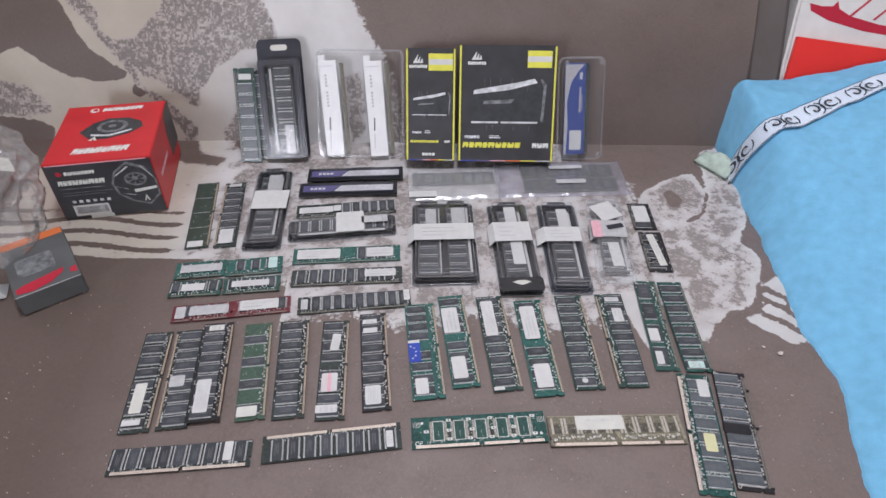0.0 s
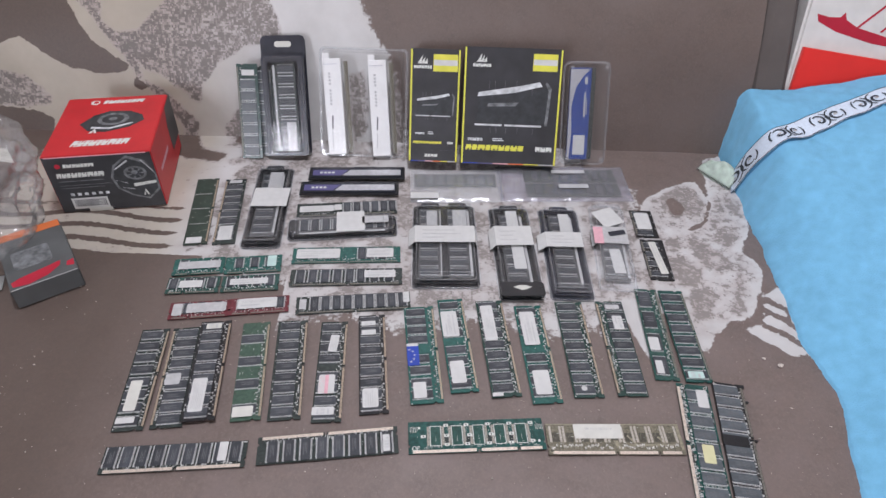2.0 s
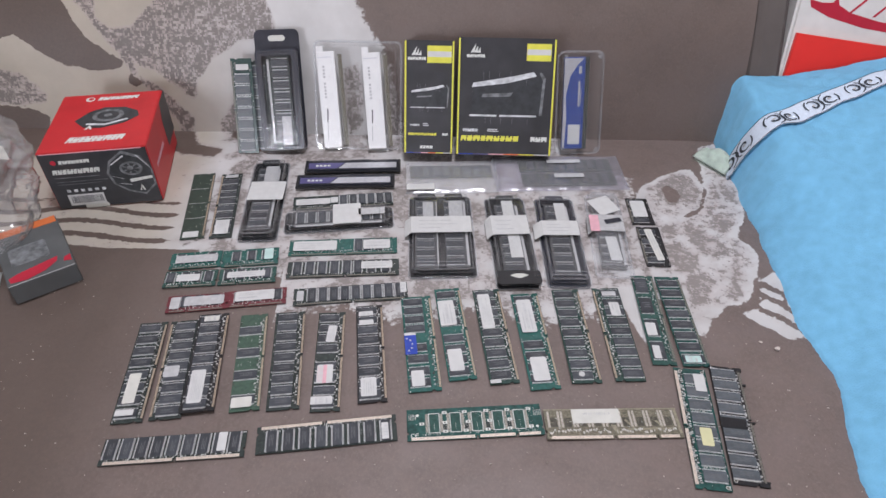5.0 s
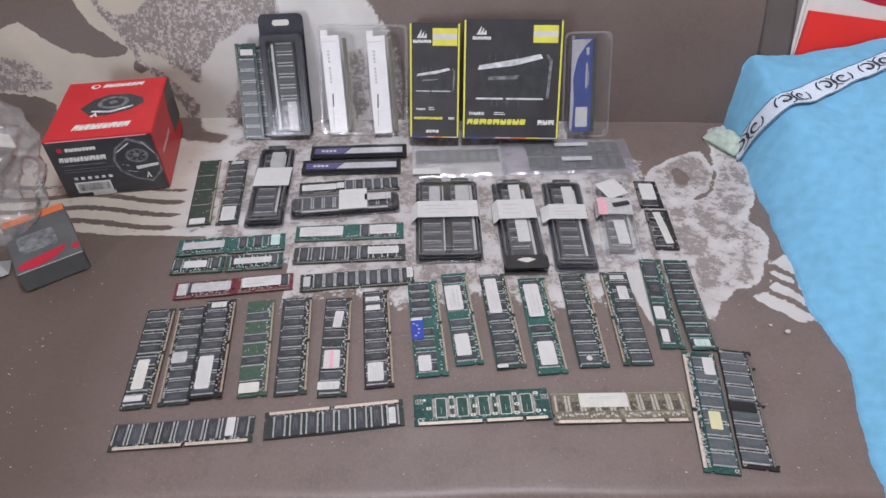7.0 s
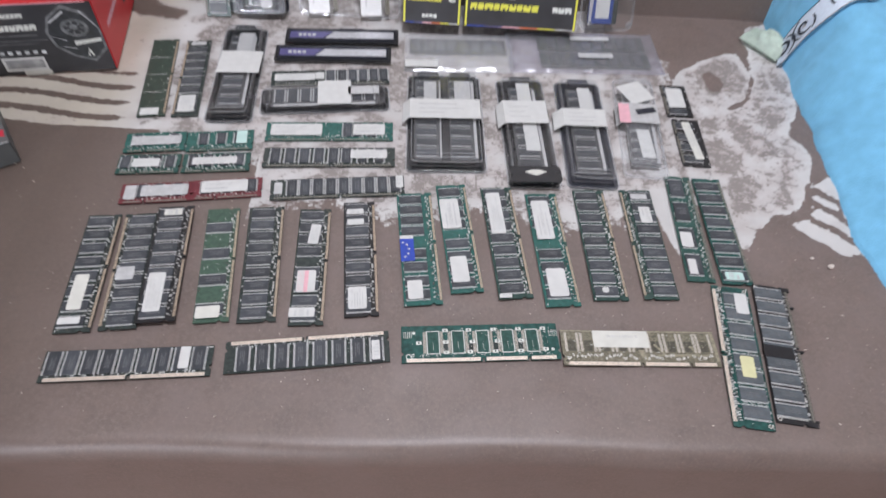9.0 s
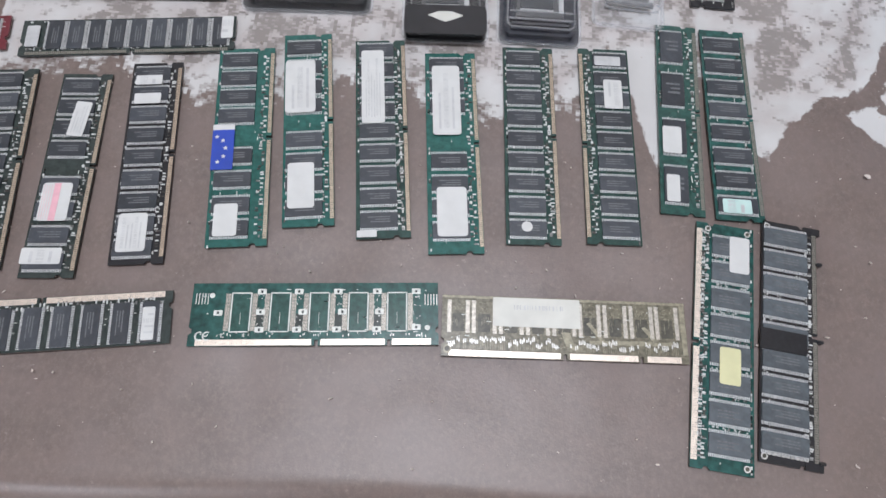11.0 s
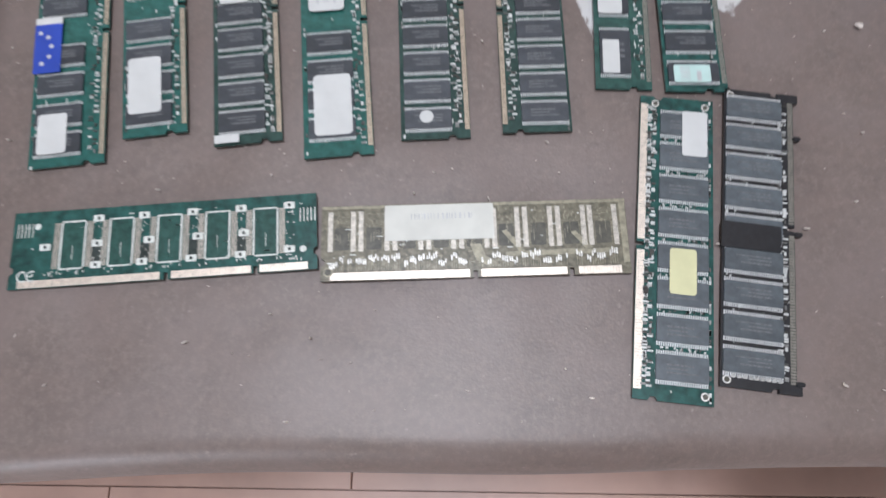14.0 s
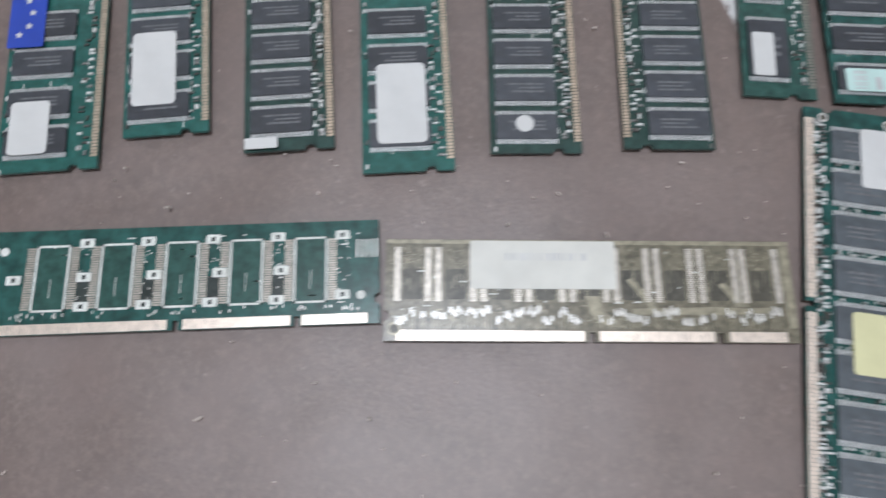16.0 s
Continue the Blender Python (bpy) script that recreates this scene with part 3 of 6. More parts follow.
def seat_figure(x, y):
    """The cream figure woven into the seat cover, how mottled it is, and the shade painted at its left."""
    f = np.full_like(x, -1.0)
    # broad cream field under the packs, with a scalloped front edge
    edge = np.where(x < -0.185, 0.655, 0.588) + 0.010 * np.sin(x * 38) + np.where(x > 0.19, 0.03, 0)
    field = np.minimum(np.minimum((y - edge) / 0.06, (0.262 - x) / 0.06), (x + 0.60) / 0.06)
    f = np.maximum(f, field)
    # striped band beside the carton
    stripe = np.sin((y - 0.690 + 0.006 * np.sin(x * 30)) * 2 * np.pi / 0.026) * 0.9 + 0.42
    zone = np.clip((-0.325 - x) / 0.03, 0, 1) * np.clip((0.80 - y) / 0.02, 0, 1)
    f = np.where((x < -0.30) & (y < 0.69), -1, f)
    f = f * (1 - zone) + np.minimum(f, stripe) * zone
    # leaf to the east: a round bud on a curling stem, a mottled body and a striped tip
    wx, wy = x + 0.003 * ripple(x, y, 60.0), y + 0.004 * ripple(y, x, 60.0)
    leaf = region(wx, wy, ((0.271, 0.836), (0.303, 0.862), (0.336, 0.880), (0.359, 0.885), (0.365, 0.850), (0.367, 0.841), (0.372, 0.885), (0.372, 0.914), (0.386, 0.945), (0.413, 0.955), (0.425, 0.917),
                           (0.424, 0.853), (0.405, 0.783), (0.378, 0.736), (0.393, 0.720), (0.393, 0.694), (0.380, 0.664), (0.357, 0.621), (0.331, 0.611), (0.307, 0.593), (0.287, 0.562), (0.270, 0.600), (0.245, 0.68),
                           (0.245, 0.753), (0.262, 0.810))) * 4
    tip = region(wx, wy, ((0.379, 0.654), (0.402, 0.674), (0.425, 0.646), (0.425, 0.585), (0.415, 0.567), (0.384, 0.563), (0.370, 0.575), (0.355, 0.586), (0.341, 0.601), (0.356, 0.608), (0.370, 0.621))) * 4

    def streak(points, half):
        d = np.full_like(x, 9.0)
        for (x0, y0), (x1, y1) in zip(points, points[1:]):
            t = np.clip(((wx - x0) * (x1 - x0) + (wy - y0) * (y1 - y0)) / ((x1 - x0) ** 2 + (y1 - y0) ** 2), 0, 1)
            d = np.minimum(d, np.hypot(wx - x0 - t * (x1 - x0), wy - y0 - t * (y1 - y0)))
        return 1 - d / half

    veins = np.maximum.reduce([streak(((0.367, 0.841), (0.358, 0.811), (0.344, 0.789), (0.323, 0.776)), 0.0035), streak(((0.373, 0.631), (0.392, 0.618), (0.408, 0.595)), 0.006),
                               streak(((0.363, 0.611), (0.382, 0.598), (0.402, 0.574)), 0.006), streak(((0.383, 0.649), (0.400, 0.632), (0.410, 0.608)), 0.006),
                               region(wx, wy, ((0.302, 0.840), (0.320, 0.848), (0.329, 0.822), (0.321, 0.804), (0.306, 0.807))) * 4])
    f = np.where((x > 0.245) & (x < 0.28) & (y > 0.55), np.minimum(f, 0.3), f)
    f = np.maximum(f, np.minimum(np.maximum(leaf, tip), 0.5 - np.clip(veins, -0.5, 1) * 1.6))
    f = np.maximum(f, blob(x, y, 0.222, 0.605, 0.014, 0.075, 12) * 2)
    f = np.minimum(f, np.where((x > 0.20) & (x < 0.285) & (y > 0.87), -0.8, 1))
    m = 0.62 + 1.1 * ripple(x, y * 1.25, 26.0) + 0.5 * ripple(y, x, 70.0)
    m = m - 1.5 * np.clip(1 - (y - edge) / 0.022, 0, 1)
    m = np.clip(m - 0.9 * np.clip((-0.30 - x) / 0.04, 0, 1), -0.5, 1.1)
    spots = np.maximum.reduce([region(wx, wy, p) for p in (
        ((0.297, 0.821), (0.299, 0.847), (0.330, 0.876), (0.356, 0.864), (0.359, 0.830), (0.341, 0.806), (0.309, 0.802)), ((0.277, 0.714), (0.300, 0.721), (0.315, 0.711), (0.314, 0.680), (0.296, 0.664), (0.275, 0.678)),
        ((0.314, 0.761), (0.337, 0.750), (0.347, 0.734), (0.359, 0.713), (0.354, 0.697), (0.330, 0.701), (0.315, 0.722)), ((0.364, 0.781), (0.386, 0.788), (0.384, 0.758), (0.364, 0.740), (0.346, 0.757)),
        ((0.291, 0.659), (0.320, 0.666), (0.325, 0.651), (0.303, 0.614), (0.291, 0.618)), ((0.372, 0.724), (0.367, 0.693), (0.352, 0.653), (0.355, 0.630), (0.341, 0.623), (0.333, 0.629), (0.353, 0.672)),
        ((0.395, 0.859), (0.404, 0.826), (0.401, 0.801), (0.388, 0.809), (0.385, 0.845)), ((0.284, 0.748), (0.302, 0.760), (0.305, 0.743), (0.288, 0.731)))])
    m = np.where(x > 0.255, np.clip(np.clip(spots * 3.5, -0.30, 0.40) + 0.40 + 0.34 * np.clip(leaf - 0.6, -1, 1) + 0.7 * ripple(x, y * 1.2, 60.0), -0.5, 0.95), np.minimum(m, 0.85))
    # brown leaf ends that run on from the backrest, beside the carton
    ends = np.maximum(region(wx, wy, ((-0.425, 0.98), (-0.425, 0.918), (-0.385, 0.897), (-0.335, 0.893), (-0.330, 0.915), (-0.372, 0.928), (-0.392, 0.98))),
                      region(wx, wy, ((-0.335, 0.98), (-0.340, 0.940), (-0.300, 0.925), (-0.285, 0.98))) - 0.3)
    f = np.minimum(f, 0.3 - np.clip(ends * 3, -1, 1) * 0.8)
    m = np.maximum(m, np.clip(ends * 4 + 0.5, -1, 0.9))
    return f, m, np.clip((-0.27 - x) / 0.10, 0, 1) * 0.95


def back_figure(x, s):
    """The cream figure on the backrest, s metres up the slope, its mottling, and shade painted in, strongest at the
    left.
    """
    wx, ws = x + 0.004 * ripple(x, s, 45.0), s + 0.004 * ripple(s, x, 45.0)
    edge = np.interp(s, (-0.05, 0.0, 0.091, 0.135, 0.171, 0.209, 0.30), (-0.055, -0.06, -0.078, -0.094, -0.118, -0.132, -0.17))
    f = np.clip((edge - wx) / 0.03, -1, 1)
    dark = np.maximum.reduce([region(wx, ws, p) for p in (
        ((-0.85, 0.34), (-0.66, 0.34), (-0.561, 0.205), (-0.524, 0.135), (-0.474, 0.105), (-0.487, 0.093), (-0.527, 0.090), (-0.567, 0.099), (-0.602, 0.118), (-0.629, 0.138), (-0.664, 0.128), (-0.85, 0.12)),
        ((-0.80, 0.045), (-0.678, 0.039), (-0.636, 0.036), (-0.603, 0.023), (-0.611, 0.002), (-0.652, -0.011), (-0.80, -0.02)),
        ((-0.417, -0.057), (-0.412, 0.0), (-0.400, -0.02), (-0.385, -0.034), (-0.346, -0.040), (-0.346, -0.06)),
        ((-0.480, 0.078), (-0.468, 0.092), (-0.452, 0.076), (-0.462, 0.064)))])
    f = np.minimum(f, 0.35 - np.clip(dark * 4, -1, 1) * 1.4)
    mott = np.maximum.reduce([region(wx, ws, p) for p in (
        ((-0.66, 0.34), (-0.548, 0.206), (-0.517, 0.159), (-0.495, 0.131), (-0.469, 0.104), (-0.417, 0.080), (-0.378, 0.047), (-0.369, 0.080), (-0.338, 0.113), (-0.303, 0.133), (-0.245, 0.146), (-0.250, 0.177), (-0.265, 0.208), (-0.30, 0.34)),
        ((-0.80, 0.10), (-0.669, 0.095), (-0.637, 0.086), (-0.613, 0.073), (-0.598, 0.057), (-0.603, 0.040), (-0.64, 0.036), (-0.80, 0.035)),
        ((-0.467, 0.087), (-0.449, 0.083), (-0.418, 0.063), (-0.383, 0.026), (-0.385, -0.030), (-0.346, -0.038), (-0.347, -0.052), (-0.417, -0.057), (-0.412, 0.021), (-0.445, 0.054)),
        ((-0.60, 0.34), (-0.575, 0.262), (-0.512, 0.178), (-0.470, 0.118), (-0.455, 0.085), (-0.468, 0.083), (-0.492, 0.124), (-0.535, 0.182), (-0.605, 0.262), (-0.64, 0.34)),
        ((-0.349, 0.018), (-0.313, 0.064), (-0.300, 0.05), (-0.300, -0.03), (-0.349, -0.030)),
        ((-0.152, 0.107), (-0.128, 0.111), (-0.121, 0.024), (-0.148, -0.002), (-0.159, 0.049)), ((-0.090, 0.115), (-0.060, 0.123), (-0.055, 0.0), (-0.090, -0.01)))])
    island = region(wx, ws, ((-0.56, 0.30), (-0.517, 0.206), (-0.501, 0.187), (-0.508, 0.167), (-0.489, 0.153), (-0.459, 0.158), (-0.439, 0.176), (-0.418, 0.195), (-0.41, 0.25), (-0.45, 0.30)))
    mott = np.minimum(mott, -island)
    tone = np.clip(mott * 6, -0.7, 0.86) + 0.25 * ripple(x, s * 1.4, 38.0)
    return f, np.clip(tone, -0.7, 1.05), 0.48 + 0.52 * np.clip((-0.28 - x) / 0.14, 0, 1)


def cloth_grid(name, xs, ss, place, figure, parent, label):
    X, S = np.meshgrid(xs, ss)
    P = place(X, S)
    n, w = X.size, len(xs)
    idx = np.arange(n).reshape(X.shape)
    faces = np.stack([idx[:-1, :-1], idx[:-1, 1:], idx[1:, 1:], idx[1:, :-1]], -1).reshape(-1, 4)
    d = bpy.data.meshes.new(name)
    d.from_pydata(P.reshape(-1, 3).tolist(), [], faces.tolist())
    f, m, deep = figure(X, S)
    for key, v in (("figure", f), ("mottle", m), ("shade_tone", deep)):
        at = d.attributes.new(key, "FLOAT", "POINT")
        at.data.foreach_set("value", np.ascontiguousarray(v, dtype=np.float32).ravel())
    d.polygons.foreach_set("use_smooth", [True] * len(d.polygons))
    d.materials.append(MAT["cloth"])
    return part_of(name, d, parent, label)


sofa = thing("sofa", pose(0, 0, 0), "brown sofa under a cream-patterned chenille cover", "sofa")
FRONT, CREASE, SLOPE = 0.361, 0.962, math.atan2(0.075, 0.148)


def seat_place(x, s):
    """s is the way along the cloth from front to back; below the front edge the cloth hangs down."""
    front = FRONT - 0.001 + 0.033 * np.clip(x, -0.6, 0.25) + 0.0016 * np.sin(x * 23)
    y = np.where(s > front + 0.006, s, front + 0.006 - 0.014 * np.sin(np.clip((front + 0.006 - s) / 0.024, 0, 1) * np.pi / 2))
    drop = np.clip(front + 0.006 - s, 0, None)
    z = -np.where(drop < 0.014, drop ** 2 / 0.028, drop - 0.007)
    soft = np.clip((s - front) / 0.05, 0, 1) * np.clip((CREASE - s) / 0.02, 0, 1)
    z = z - soft * 0.0012 * (1 + ripple(x, s, 14.0)) - 0.0005
    z = z - 0.02 * np.clip((s - CREASE) / 0.03, 0, 1)
    return np.stack([x, y, z], -1)


def back_place(x, s):
    h = ripple(x, s, 5.0) * 0.004 + 0.006 * np.sin(np.clip(s / 0.05, 0, 1) * np.pi / 2) + 0.022 * np.sin(np.clip(s / 0.18, 0, 1) * np.pi / 2) ** 2
    y = CREASE - 0.004 + s * math.sin(SLOPE) - h * math.cos(SLOPE)
    z = s * math.cos(SLOPE) + h * math.sin(SLOPE) - 0.004
    y = y + np.clip(s - 0.42, 0, 1) * 1.2
    return np.stack([x, y, z], -1)


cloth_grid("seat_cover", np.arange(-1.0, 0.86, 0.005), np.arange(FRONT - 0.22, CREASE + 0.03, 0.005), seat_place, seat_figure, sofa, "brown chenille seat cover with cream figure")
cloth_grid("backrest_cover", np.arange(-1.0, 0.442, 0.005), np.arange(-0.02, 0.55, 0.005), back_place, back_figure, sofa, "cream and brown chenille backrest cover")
bm = bmesh.new()
box(bm, -0.99, 0.85, FRONT + 0.03, 1.30, FLOOR + 0.05, -0.05)
part("base_frame", bm, "side_cloth", sofa)
for sx in (-0.95, 0.80):
    for sy in (FRONT + 0.06, 1.22):
        bm = plate(disc(0.025, sx, sy, 12), FLOOR, FLOOR + 0.052)
        part("leg", bm, "tray", sofa)
# corner cushion beside the backrest, with a rounded seam
bm = bmesh.new()
prof = [(0.4445, 0.0), (0.4425, 0.012), (0.447, 0.020), (0.458, 0.024), (0.484, 0.024), (0.492, 0.016), (0.493, -0.12), (0.4445, -0.12)]
prism(bm, [(x, y) for x, y in prof][::-1], 0.0, 0.50)
part("corner_cushion", bm, "side_cloth", sofa, "grey-brown corner cushion", m=pose(0, CREASE - 0.004, -0.01, -math.degrees(SLOPE), 0, 0) @ Matrix.Diagonal((1, -1, 1, 1)))


# ---- loose memory modules on the seat ----
W, G2, LC = "label", "label_grey", "label_cream"
nine = even(9, 0.065, 0.93)
eight = even(4, 0.07, 0.40) + even(4, 0.58, 0.93)
memory_module("dark green memory module with two white labels on brown cloth", (-0.304, 0.5035), 7.3, "R", 0.127, 0.029, "pcb_dark", even(8, 0.07, 0.92),
              labels=((0.69, 0.39, 0.285, 0.40, LC, 0, 0), (0.915, 0.37, 0.052, 0.60, W, 0, 0)))
memory_module("dark memory module half under its neighbour", (-0.270, 0.508), 8.2, "L", 0.126, 0.030, "pcb_dark", even(9, 0.07, 0.93), chip_b=0.55,
              labels=((0.555, 0.40, 0.11, 0.50, G2, 0, 3),))
memory_module("black memory module with a large white label", (-0.2405, 0.5155), 7.8, "R", 0.127, 0.032, "pcb_black", even(9, 0.07, 0.93), lift=0.0032,
              labels=((0.065, 0.46, 0.056, 0.50, LC, 0, 2), (0.77, 0.37, 0.315, 0.44, W, 0, 6)))
memory_module("green memory module with four chips and a pale label", (-0.197, 0.519), 8.3, "R", 0.126, 0.029, "pcb_moss", (0.19, 0.43, 0.66, 0.90), chip=(0.0130, 0.023),
              labels=((0.925, 0.39, 0.095, 0.68, LC, 0, 0),))
memory_module("dark memory module with nine chips and no label", (-0.159, 0.5225), 7.0, "R", 0.128, 0.032, "pcb_dark", nine)
pinked = memory_module("dark memory module with three labels, one pink-striped", (-0.1155, 0.5225), 4.7, "R", 0.129, 0.029, "pcb_dark", eight,
              labels=((0.248, 0.54, 0.18, 0.32, W, -6, 4), (0.66, 0.41, 0.18, 0.56, W, 0, 0), (0.908, 0.37, 0.072, 0.74, W, 0, 3)))
memory_module("black memory module with two narrow labels and one square", (-0.0730, 0.534), 7.2, "R", 0.130, 0.0292, "pcb_black", even(9, 0.065, 0.93),
              labels=((0.10, 0.37, 0.05, 0.53, W, 0, 2), (0.20, 0.38, 0.055, 0.53, W, 0, 0), (0.86, 0.39, 0.175, 0.54, W, 0, 5)))
eu = memory_module("bright green memory module with a blue starred sticker", (-0.0215, 0.549), 7.1, "R", 0.131, 0.0335, "pcb_teal", (0.07, 0.17, 0.27, 0.37, 0.575, 0.69, 0.81, 0.92), chip_b=0.38,
                   labels=((0.882, 0.315, 0.15, 0.39, W, 0, 0),), metal="gold")
memory_module("green memory module with two white labels", (0.0150, 0.5635), 8.1, "R", 0.130, 0.029, "pcb_teal", (0.08, 0.19, 0.30, 0.40, 0.58, 0.69, 0.80, 0.92),
              labels=((0.298, 0.345, 0.285, 0.62, W, 0, 3), (0.808, 0.365, 0.22, 0.52, W, 0, 0)))
memory_module("dark green memory module with a long printed label", (0.0587, 0.5615), 6.8, "R", 0.133, 0.0305, "pcb_bottle", even(9, 0.06, 0.92),
              labels=((0.258, 0.345, 0.39, 0.45, W, 0, 6), (0.982, 0.20, 0.03, 0.36, W, 0, 0)), parts=60)
memory_module("bright green memory module with two large labels", (0.1011, 0.5558), 5.4, "R", 0.133, 0.031, "pcb_teal", (0.07, 0.18, 0.29, 0.57, 0.68, 0.79, 0.90),
              labels=((0.26, 0.40, 0.365, 0.54, W, 0, 3), (0.813, 0.445, 0.228, 0.55, W, 0, 0)))
dotted = memory_module("dark green memory module with a round white dot", (0.1465, 0.5645), 3.0, "R", 0.1325, 0.031, "pcb_bottle", nine, chip_b=0.40, parts=60)
memory_module("dark green memory module with one white label", (0.1927, 0.568), 2.1, "L", 0.132, 0.031, "pcb_bottle", even(9, 0.065, 0.93), chip_b=0.62,
              labels=((0.074, 0.57, 0.052, 0.52, G2, 0, 2), (0.257, 0.64, 0.155, 0.36, W, 0, 2)), parts=55)
memory_module("narrow dark green memory module with two labels", (0.2362, 0.590), -1.3, "R", 0.133, 0.0255, "pcb_green", (0.13, 0.37, 0.62, 0.86), chip=(0.026, 0.014), chip_b=0.36, metal="dull",
              labels=((0.64, 0.29, 0.137, 0.44, W, 0, 0), (0.88, 0.28, 0.13, 0.30, W, 0, 0)))
memory_module("dark green memory module with a mint label", (0.2672, 0.589), 0.3, "R", 0.1328, 0.028, "pcb_sea", even(8, 0.09, 0.93), chip=(0.0125, 0.023), chip_b=0.46, metal="dull",
              labels=((0.938, 0.43, 0.067, 0.59, "label_mint", 0, 2),))
green8 = memory_module("green memory module with white and yellow labels", (0.2514, 0.452), -5.5, "L", 0.134, 0.032, "pcb_sea", even(8, 0.10, 0.90), chip=(0.0135, 0.021), chip_b=0.60, lift=0.0004,
              labels=((0.131, 0.735, 0.16, 0.34, W, 0, 0), (0.602, 0.595, 0.146, 0.345, "label_yellow", 0, 0)), metal="silver", parts=110, gaps=16, epoxy="chip_grey")
black9 = memory_module("black memory module with nine chips", (0.2870, 0.4563), -6.8, "R", 0.133, 0.030, "pcb_black", even(9, 0.07, 0.92), chip=(0.0125, 0.024), chip_b=0.42, parts=60, metal="dull", gaps=3, epoxy="chip_grey")
memory_module("dark memory module with one white label, lying crosswise", (-0.242, 0.4155), 5.7, "B", 0.129, 0.027, "pcb_dark", even(9, 0.06, 0.92), chip_b=0.42,
              labels=((0.835, 0.40, 0.062, 0.72, W, 0, 0),), metal="silver")
memory_module("dark green memory module with its contacts to the back", (-0.104, 0.4335), 8.0, "T", 0.1305, 0.0285, "pcb_dark", even(8, 0.11, 0.92), chip=(0.0118, 0.022), chip_b=0.58,
              labels=((0.915, 0.62, 0.05, 0.62, W, 0, 4),), metal="silver")


def bare_board():
    """The green board seen from its unpopulated back: five empty chip seats, pads and white outlines."""
    L, H = 0.130, 0.034
    mod = memory_module("green memory module showing empty chip seats", (0.0350, 0.4498), 4.75, "B", L, H, "pcb_sea", (), metal="silver", parts=0, keys=(0.51, 0.80))
    top = 0.0013
    pads, lines, vias = bmesh.new(), bmesh.new(), bmesh.new()
    rnd = random.Random(11)
    for k in range(46):
        x, y = (rnd.random() - 0.5) * 0.9 * L, (-0.30 - 0.06 * rnd.random()) * H
        box(vias, x - 0.0002, x + 0.0002, y - 0.0005, y + 0.0005, top, top + 0.00006)
    for i in range(5):
        cx = (-0.30 + 0.158 * i) * L
        for s in (-1, 1):
            for k in range(26):
                y = -0.27 * H + 0.60 * H * (k + 0.5) / 26
                box(pads, cx + s * 0.0070 - 0.0013, cx + s * 0.0070 + 0.0013, y - 0.00028, y + 0.00028, top, top + 0.00006)
        for x0, x1, y0, y1 in ((cx - 0.0054, cx + 0.0054, 0.328 * H, 0.348 * H), (cx - 0.0054, cx + 0.0054, -0.29 * H, -0.270 * H),
                               (cx - 0.0054, cx - 0.0047, -0.29 * H, 0.348 * H), (cx + 0.0047, cx + 0.0054, -0.29 * H, 0.348 * H)):
            box(lines, x0, x1, y0, y1, top, top + 0.00008)
        part("chip_seat", plate(rounded(0.0086, 0.58 * H, 0.0004, cx, 0.03 * H, steps=1), top, top + 0.00005), "pcb_green", mod)
        box(lines, cx - 0.0001, cx + 0.0001, -0.16 * H, 0.02 * H, top + 0.00005, top + 0.0001)
        for k in range(14):
            x, y = cx + 0.0103 + 0.0045 * (rnd.random() - 0.5), (rnd.random() - 0.45) * 0.6 * H
            box(vias, x - 0.00022, x + 0.00022, y - 0.00022, y + 0.00022, top, top + 0.00006)
        if i < 4:
            part("shielded_plane", plate(rounded(0.0038, 0.25 * H, 0.0004, cx + 0.0103, -0.12 * H, steps=1), top, top + 0.00004), "pcb_dark", mod)
    for i, (x, y) in enumerate([(-0.39, 0.02), (-0.22, 0.36), (-0.22, 0.03), (-0.22, -0.25), (-0.07, 0.36), (-0.05, 0.03), (-0.07, -0.25), (0.09, 0.36), (0.11, 0.03),
                                (0.09, -0.25), (0.25, 0.36), (0.26, 0.03), (0.25, -0.25), (0.41, 0.36), (0.41, -0.22)]):
        p = part("solder_pad", plate(rounded(0.0046, 0.0030, 0.0003, x * L, y * H, steps=1), top, top + 0.00009), "silk", mod)
        part("pad_centre", bars([(x * L - 0.0006, x * L + 0.0006, y * H - 0.0007, y * H + 0.0007)], top + 0.00009, top + 0.00012), "pcb_dark", p)
    for x, y in ((-0.42, 0.30), (0.455, -0.23)):
        part("hole_ring", plate(disc(0.0014, x * L, y * H), top, top + 0.0001), "silk", mod)
    for k in range(5):
        for x0, y0 in ((-0.485, 0.16), (0.445, 0.13)):
            box(vias, (x0 + 0.012 * k) * L, (x0 + 0.012 * k + 0.003) * L, y0 * H, (y0 + 0.18) * H, top, top + 0.00006)
    part("solder_land", pads, "land_tan", mod)["kind"] = "stuff"
    part("silkscreen", lines, "silk", mod)["kind"] = "stuff"
    part("via", vias, "land", mod)["kind"] = "stuff"
    # conformity mark: two round open arcs, the second with a middle bar
    arcs = bmesh.new()
    for cx in (-0.455 * L, -0.425 * L):
        for i in range(12):
            a = radians(70 + 220 * i / 11)
            x, y = cx + 0.0021 * math.cos(a), -0.345 * H + 0.0021 * math.sin(a)
            box(arcs, x - 0.00035, x + 0.00035, y - 0.00035, y + 0.00035, top, top + 0.0001)
    box(arcs, -0.425 * L - 0.0018, -0.425 * L, -0.345 * H - 0.0003, -0.345 * H + 0.0003, top, top + 0.0001)
    part("conformity_mark", arcs, "silk", mod)


bare_board()


